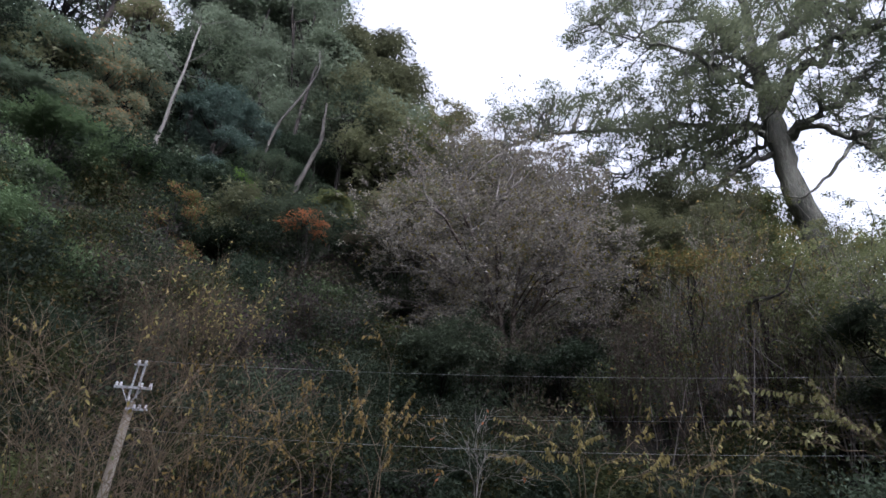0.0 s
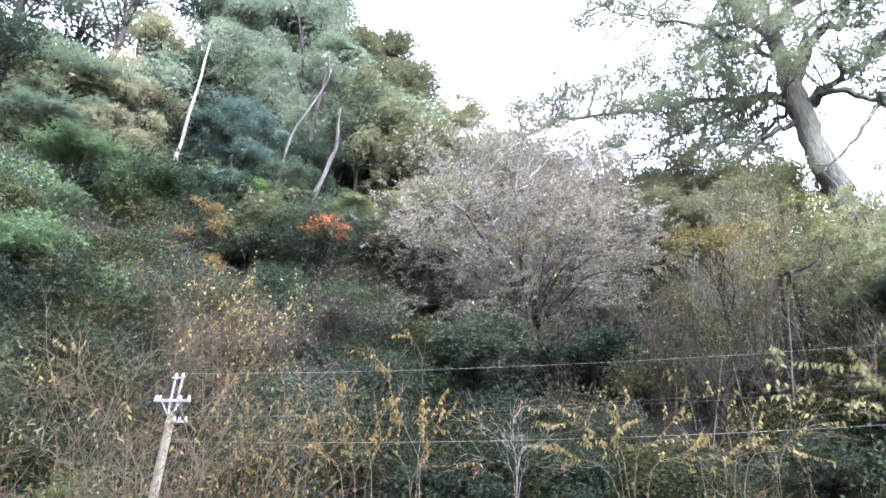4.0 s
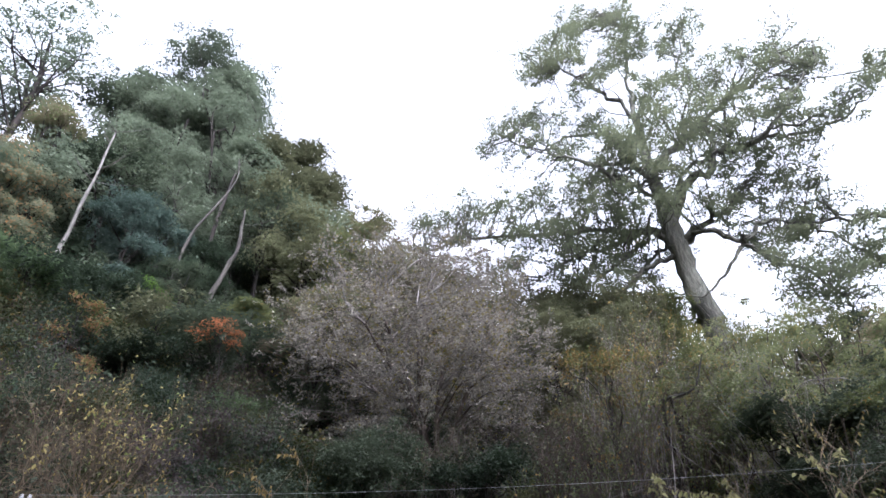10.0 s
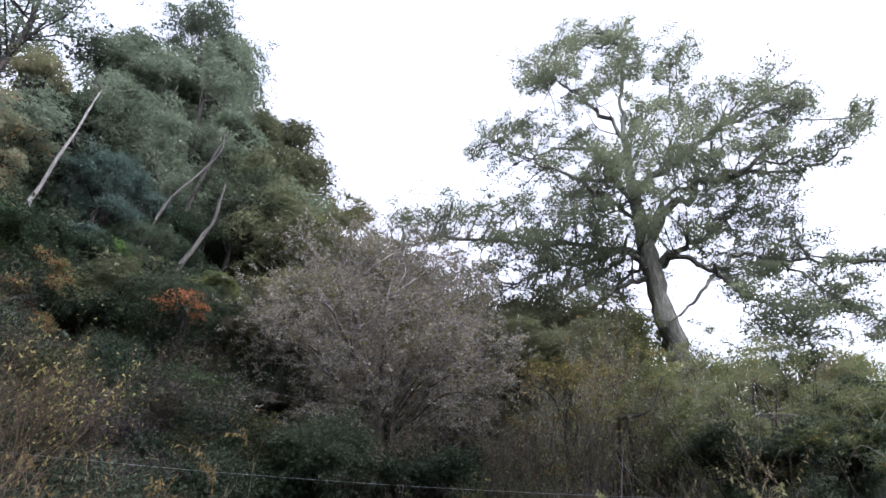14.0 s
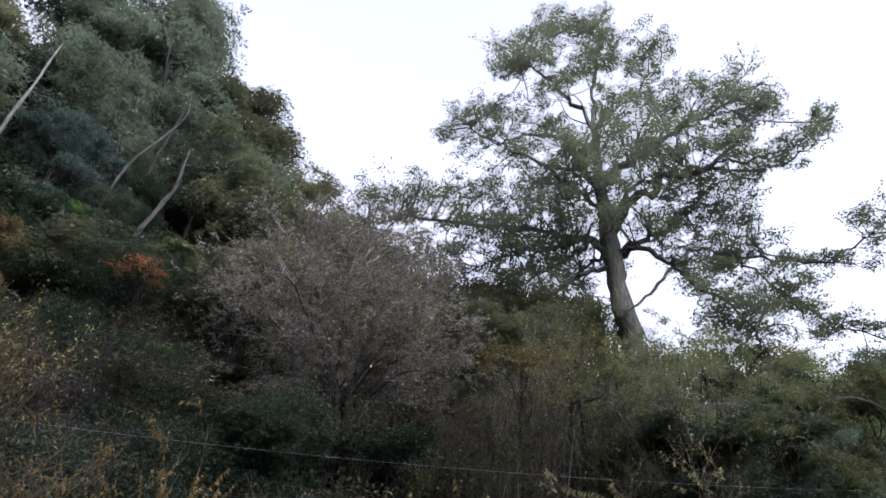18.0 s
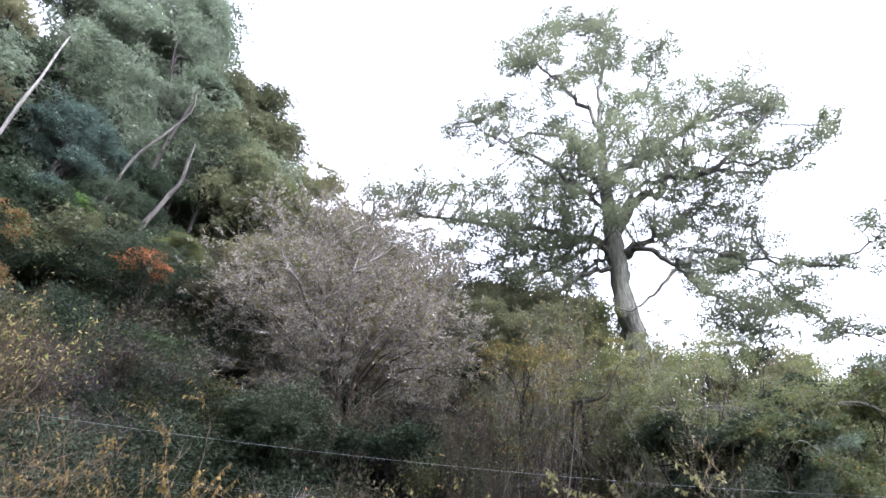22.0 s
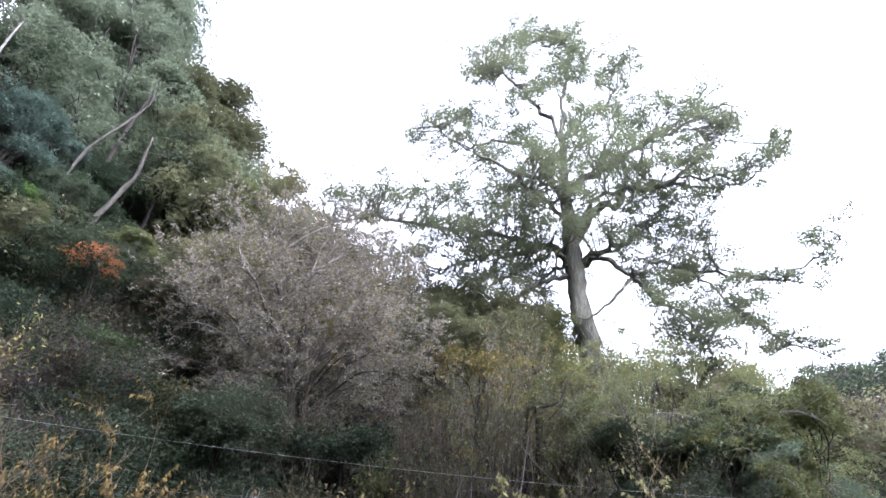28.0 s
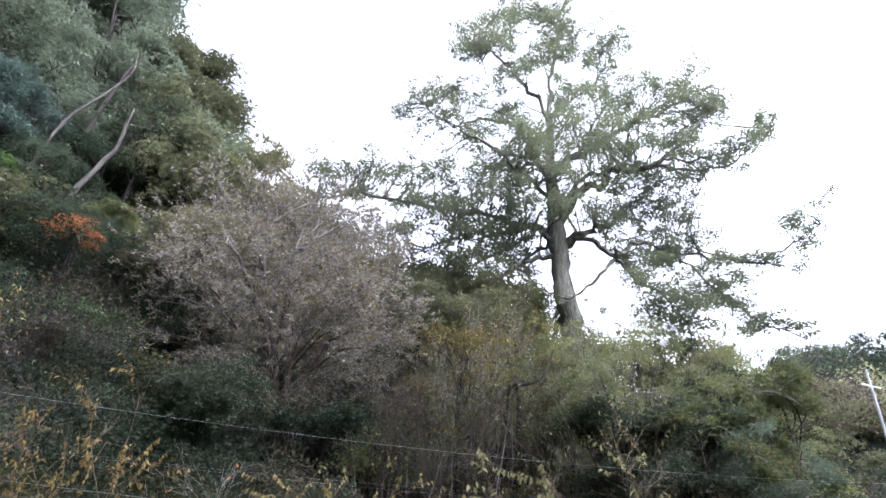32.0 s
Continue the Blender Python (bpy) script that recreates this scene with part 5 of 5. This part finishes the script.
twig_bush("twiggy_shrub", -27.8, 18, 7.2, 1.6, 1.9, "yellow", "tan leafless shrub with a few yellow leaves", 301, stems=12, leaves=650, size=0.12, plan=((6, 0.5, 0.7), (5, 0.55, 0.75), (3, 0.6, 0.7)), radius=0.021)
twig_bush("twiggy_shrub", -31.5, 18.2, 6.2, 1.6, 1.2, "tan", "tan leafless shrub at the foot of the slope", 302, stems=12, leaves=350, size=0.1)
twig_bush("twiggy_shrub", -22.5, 18.5, 5.6, 1.6, 1.2, "purple", "brown leafless shrub at the foot of the slope", 303, bark="brown", stems=12, leaves=900, size=0.1)
for i, (az, dd, zc, rx, rz, bk, lf) in enumerate([(-18.5, 21.5, 8.8, 1.7, 1.4, "brown", "purple"), (-14.5, 20.5, 8.0, 1.6, 1.3, "brown", "purple"), (11.5, 19, 7.4, 1.5, 1.7, "brown", "brown"), (16.0, 18.6, 7.4, 1.5, 1.8, "brown", "olive"),
                                                  (20.5, 19.2, 8.0, 1.5, 1.8, "brown", "olive"), (25.0, 20, 8.6, 1.5, 1.9, "brown", "olive"), (19.0, 22.5, 11.5, 1.5, 1.9, "ash", "ochre"), (23.5, 22.5, 11.2, 1.5, 1.9, "twig", "ochre")]):
    twig_bush("dry_brush", az, dd, zc, rx, rz, lf, "thicket of dry brown upright stems with withered leaves", 320 + i, bark=bk, stems=11, plan=((5, 0.5, 0.55), (5, 0.55, 0.7), (2, 0.6, 0.7)), leaves=1300, size=0.1, group="dry brush", radius=0.018)

# pale bare twigs that arch out of the drooping olive trees
for i, (az, dd, zc) in enumerate([(30.8, 18.8, 8.6), (34.2, 18.4, 8.4), (38.4, 18.8, 8.2), (27.8, 19.2, 8.8)]):
    twig_bush("pale_brush", az, dd, zc, 1.7, 0.8, "light", "pale arching bare twigs among olive leaves", 340 + i, bark="pale", stems=6, plan=((5, 0.55, 0.8), (4, 0.55, 0.8)), leaves=300, size=0.12, group="pale brush", radius=0.022)


twig_bush("dry_brush", 2.6, 20.2, 7.6, 1.7, 1.3, "brown", "brown brush with withered leaves under the grey tree", 350, bark="ash", stems=9, plan=((5, 0.5, 0.7), (5, 0.55, 0.8), (2, 0.6, 0.8)), leaves=5000, size=0.085, radius=0.018)
twig_bush("dry_brush", -2.6, 20.4, 7.8, 1.6, 1.1, "brown", "brown brush with withered leaves beside an ivy bush", 351, bark="ash", stems=8, plan=((5, 0.5, 0.7), (5, 0.55, 0.8), (2, 0.6, 0.8)), leaves=4000, size=0.085, radius=0.018)


def hanging_vines(az0, az1, d, top, drop, n, label, seed, bark="brown"):
    """Dry climbers that hang in strands from the trees to the bushes below."""
    rng = np.random.default_rng(seed)
    x, y = place((az0 + az1) / 2, d)
    z0 = float(ground_z(x, y))
    ob = thing("hanging_vine", (x, y, z0), label, "vine", "hanging vines")
    for i in range(n):
        px2, py2 = place(rng.uniform(az0, az1), d + rng.uniform(-0.5, 0.5))
        g = float(ground_z(px2, py2)) - z0
        z1 = top + rng.normal(0, 0.5) - z0
        z2 = max(g, z1 - drop * rng.uniform(0.5, 1.2)) if i % 3 else g
        k = 7
        s = np.linspace(0, 1, k)
        sway = np.cumsum(rng.normal(0, 0.16, (k, 2)), axis=0)
        line = np.column_stack([px2 - x + sway[:, 0], py2 - y + sway[:, 1], z1 + (z2 - z1) * s])
        child("strand", mesh_from("strand", *tubes([(line, np.full(k, rng.uniform(0.004, 0.009)))], 3), BARK[bark], True), ob)
    return ob


hanging_vines(-1.0, 6.0, 19.5, 8.6, 3.0, 34, "dry brown climbers hanging under the grey tree", 501)
hanging_vines(8.0, 15.0, 18.8, 8.4, 3.5, 40, "dry brown climbers hanging over the dark brush", 502)
hanging_vines(15.0, 24.0, 19.8, 10.2, 4.0, 60, "dry pale climbers hanging under the old tree", 503, "ash")
hanging_vines(24.0, 29.0, 21.0, 11.0, 4.0, 40, "dry pale climbers hanging beside the olive tree", 504, "ash")

# low leafy bushes at the roadside
for i, (az, dd, h, r, lf, what) in enumerate([(-41, 14.2, 1.6, 1.0, "moss", "dark olive"), (-37.5, 14.6, 1.7, 1.0, "olive", "olive"), (-33.5, 15.2, 1.5, 0.9, "moss", "dark olive"), (-23.5, 14.6, 1.5, 0.9, "olive", "olive"), (-16.5, 14.6, 1.6, 1.0, "moss", "dark olive"),
                                         (-10.0, 14.4, 1.5, 1.0, "moss", "dark olive"), (-3.0, 14.8, 1.7, 1.0, "dark", "dark green"), (4.0, 14.6, 1.6, 1.0, "moss", "dark olive"), (10.5, 14.4, 1.5, 1.0, "moss", "dark olive"), (17.0, 14.5, 1.7, 1.0, "moss", "dark olive"), (24.0, 14.2, 1.6, 1.0, "mid", "green"), (31.0, 14.2, 1.8, 1.1, "mid", "green"), (37.5, 14.6, 1.8, 1.1, "mid", "green")]):
    bush("roadside_bush", az, dd, h, r, lf, what + " leafy bush at the slope's foot", 600 + i, 0.1, 0.7)

# slender pale stems that stand up out of the brush
rng = np.random.default_rng(55)
for i in range(6):
    az = 9 + i * 3.1 + rng.normal(0, 0.4)
    dd = rng.uniform(17.6, 19.2)
    top = rng.uniform(6.5, 9.5)
    bare_trunk("bare_sapling", "slender pale bare sapling in the dry brush", [(az, dd, 0), (az + rng.normal(0, 0.5), dd, top * 0.6), (az + rng.normal(0, 1.2), dd, top)], rng.uniform(0.02, 0.035), 900 + i, 9, "ash")

# pale boughs that arch out of the thicket and droop
bare_trunk("arching_tree", "pale crooked bough arching over the olive bushes", [(27.5, 21.5, 0), (27.8, 21.0, 9.4), (28.6, 19.5, 9.2), (29.7, 18.1, 8.7), (31.8, 18.0, 8.2), (34.2, 18.0, 7.7)], 0.055, 960, 16, "ash")
bare_trunk("arching_tree", "pale thin bough spreading over the olive bushes", [(31.0, 21.5, 0), (31.5, 21.0, 8.8), (32.6, 19.2, 8.9), (34.6, 18.1, 8.7), (37.1, 18.0, 8.4)], 0.04, 961, 16, "pale")
bare_trunk("arching_tree", "pale thin bough over the bushes at the ridge's end", [(41.0, 21.5, 0), (41.5, 21.0, 8.6), (42.6, 19.3, 8.8), (45.0, 18.4, 8.6), (47.0, 18.4, 8.1)], 0.04, 962, 12, "pale")
bare_trunk("bent_tree", "grey bent bough in the brush below the old tree", [(22.0, 21.5, 0), (22.0, 21.0, 9.6), (22.6, 19.2, 9.3), (24.0, 18.5, 9.1), (25.4, 18.4, 9.3), (26.4, 18.4, 10.2)], 0.065, 963, 10, "grey")

# row of near shrubs at the bottom of the view
sapling("sapling", -30.0, 11.0, 3.7, 1.2, "tan", "bare tan sapling with a few dull leaves", 401, 9, leaves=68)
sapling("sapling", -36.5, 11.5, 4.5, 1.2, "yellow", "bare sapling with scattered yellow leaves", 402, 6, leaves=68)
sapling("sapling", -33.0, 11.2, 4.0, 1.2, "tan", "bare tangled sapling with brownish twigs", 415, 8, leaves=40)
sapling("sapling", -25.5, 11.5, 4.1, 1.3, "ochre", "bare sapling with ochre leaves at its tips", 403, 7, leaves=102)
sapling("sapling", -20.5, 11.0, 4.0, 1.1, "ochre", "slender sapling with drooping ochre leaves", 404, 7, leaves=255)
sapling("sapling", 18.0, 11.0, 3.2, 1.0, "light", "low sapling with olive leaves", 416, 6, leaves=119)
sapling("sapling", 34.5, 10.0, 4.7, 0.6, "yellow", "slender sapling with large yellow leaves", 413, 4, leaves=102)
sapling("sapling", -42.0, 11.5, 3.9, 1.1, "yellow", "bare sapling with few yellow leaves", 414, 6, leaves=40)


def leafy_shrub(name, d, foot, lines, leaf, label, seed, leaves=40, bark="dry", radius=0.0105, side=9, reach=0.55):
    """A young shrub by the road: long branches from one foot, through (azimuth, height) at distance d, with short side twigs that carry rows of hanging leaves."""
    rng = np.random.default_rng(seed)
    x, y = place(foot, d)
    z0 = float(ground_z(x, y)) - 0.1
    ob = thing(name, (x, y, z0), label, "shrub", "near shrubs")
    for line in lines:
        dd = d + rng.uniform(-0.35, 0.35)
        pts = [(rng.normal(0, 0.08), rng.normal(0, 0.08), 0.0)] + [np.array((*place(a, dd), z)) - np.array((x, y, z0)) for a, z in line]
        c = curve_points(pts, 14)
        c[3:] += np.cumsum(rng.normal(0, 0.012, (11, 3)), axis=0)
        tw, tp2 = [(0, c, radius * np.linspace(1, 0.3, 14))], []
        for j in range(side):
            s = int(rng.integers(5, 14))
            w = unit(c[s] - c[s - 1])
            way = rng.normal(size=3) * np.array([1, 1, 0.5])
            way = unit(way - w * (way @ w))
            grow(rng, c[s], unit(w * 0.8 + way * 0.75), reach * rng.uniform(0.4, 1.2), radius * 0.42, 0, ((2, 0.6, 0.55),), tw, tp2, 0.0, 0.1)
        st = child("branch", mesh_from("branch", *tubes([(q, r) for l, q, r in tw], 4), BARK[bark], True), ob)
        rows_of = tp2 + [c[8:11], c[10:13], c[11:14], c[12:14]]
        left = leaves
        while left > 0:
            q = rows_of[rng.integers(len(rows_of))]
            heading = math.atan2(*(q[-1] - q[0])[1::-1]) - math.pi / 2
            run = int(min(left, rng.integers(4, 9)))
            for j in range(run):
                u = (j + 0.6) / run * (len(q) - 1.001)
                i = int(u)
                lf = child("leaf", BLADES[leaf][int(rng.integers(2))], st)
                lf.location = q[i] + (q[i + 1] - q[i]) * (u - i)
                lf.rotation_euler = (rng.normal(-0.8, 0.35), rng.normal(0, 0.45), heading + (1 if j % 2 else -1) * rng.normal(0.9, 0.3))
                s = rng.uniform(0.42, 0.76)
                lf.scale = (s * 1.5, s, s)
            left -= run
    return ob


leafy_shrub("sapling", 11.0, 7.6, [[(7.0, 2.9), (5.5, 3.4), (2.4, 4.1)], [(8.1, 2.9), (9.9, 3.4), (12.7, 4.0)], [(7.5, 2.9), (7.0, 3.4), (7.6, 3.85)], [(6.5, 2.7), (3.6, 3.2), (1.2, 3.5)], [(9.0, 2.7), (12.0, 3.1), (14.2, 3.4)]],
            "yellow", "forked sapling with drooping yellow-green leaves in rows", 701, 120)
leafy_shrub("arching_shrub", 9.3, 31.5, [[(29.9, 2.8), (27.4, 3.6), (24.6, 3.9), (21.4, 4.05)], [(30.0, 2.8), (26.2, 3.2), (23.1, 3.45), (20.8, 3.7)], [(30.4, 2.9), (27.7, 3.5), (26.7, 3.8), (26.5, 4.1)], [(31.0, 2.8), (30.5, 3.2), (28.8, 3.45), (27.1, 3.55)], [(33.0, 2.9), (34.0, 3.5), (33.4, 4.0), (32.4, 4.3)]],
            "cream", "pale-leaved shrub whose branches arch across the wires", 702, 62)
leafy_shrub("sapling", 11.5, -1.7, [[(-1.7, 2.8), (-1.6, 3.2), (-3.4, 3.55), (-4.7, 3.75)], [(-1.6, 3.0), (0.0, 3.35), (1.7, 3.6)], [(-1.7, 2.9), (-2.0, 3.5), (-1.8, 4.0)], [(-1.9, 2.7), (-4.0, 3.1), (-6.0, 3.25)], [(-1.5, 2.7), (0.8, 2.95), (2.6, 3.0)]],
            "orange", "pale bare sapling with white twigs and few red leaves", 703, 3, "pale", 0.008, 14, 0.5)
leafy_shrub("sapling", 11.0, -10.5, [[(-10.1, 2.6), (-11.0, 3.3), (-12.7, 4.0), (-13.4, 4.6)], [(-10.1, 2.9), (-10.0, 3.8), (-10.0, 4.85)], [(-10.8, 2.5), (-9.8, 3.1), (-8.2, 4.05)], [(-11.0, 2.5), (-12.4, 3.2), (-11.6, 4.0)]],
            "ochre", "slender sapling with hanging rows of ochre leaves", 704, 90)
leafy_shrub("sapling", 11.3, -15.0, [[(-14.0, 2.6), (-15.8, 3.55), (-17.4, 4.0)], [(-15.5, 2.6), (-17.2, 3.5), (-16.7, 4.3)], [(-14.5, 2.6), (-13.6, 3.4), (-14.2, 4.1)], [(-16.5, 2.6), (-18.6, 3.2), (-20.4, 3.9)]],
            "ochre", "slender sapling with rust and ochre leaves", 705, 64)
leafy_shrub("sapling", 11.0, -33.0, [[(-31.9, 2.2), (-35.1, 3.15), (-38.3, 3.8), (-41.1, 4.1)], [(-32.6, 2.2), (-35.6, 3.05), (-37.9, 3.85), (-39.4, 4.4)], [(-36.0, 2.4), (-39.2, 3.4), (-40.6, 3.9)], [(-33.0, 2.2), (-33.6, 3.0), (-34.6, 3.9)]],
            "yellow", "bare leaning sapling with a few yellow leaves", 706, 14, "dry", 0.012, 11, 0.7)
leafy_shrub("sapling", 11.5, -27.8, [[(-28.5, 2.4), (-28.8, 3.3), (-27.2, 4.25), (-25.5, 4.8)], [(-28.0, 2.4), (-27.0, 3.2), (-26.2, 3.9), (-25.7, 4.5)], [(-27.0, 2.4), (-24.6, 3.1), (-21.9, 3.7)], [(-27.5, 2.3), (-29.6, 3.3), (-31.4, 4.2)]],
            "yellow", "tan bare sapling with scattered yellow leaves", 707, 26, "dry", 0.012, 12, 0.7)
leafy_shrub("sapling", 11.5, -22.6, [[(-23.4, 2.5), (-23.0, 3.1), (-19.9, 3.6), (-17.3, 4.05)], [(-22.6, 2.4), (-21.4, 3.2), (-21.0, 4.0)], [(-23.0, 2.4), (-24.6, 3.2), (-25.4, 3.9)]],
            "ochre", "reddish bare sapling with ochre leaves", 708, 28, "dry", 0.011, 11, 0.6)
leafy_shrub("sapling", 11.0, 15.2, [[(15.8, 2.9), (17.7, 3.45), (18.9, 4.0)], [(13.4, 2.8), (14.3, 3.1), (17.1, 3.4)], [(16.4, 2.8), (19.4, 3.2), (21.5, 3.5)]],
            "yellow", "low sapling with yellow and green leaves", 709, 60)

# loose bare thickets behind the saplings
for i, (az, dd, top, rx, bk, lf) in enumerate([(-39, 12.6, 3.7, 1.4, "twig", "tan"), (-25, 12.8, 3.8, 1.5, "twig", "ochre"), (-19, 12.6, 3.6, 1.5, "brown", "ochre")]):
    twig_bush("bare_thicket", az, dd, top - 0.6, rx, 0.6, lf, "tangled bare twigs of a low thicket with few leaves", 520 + i, bark=bk, stems=7, plan=((5, 0.55, 0.75), (4, 0.6, 0.8)), leaves=260, size=0.11, group="thickets", radius=0.014, up=0.03)
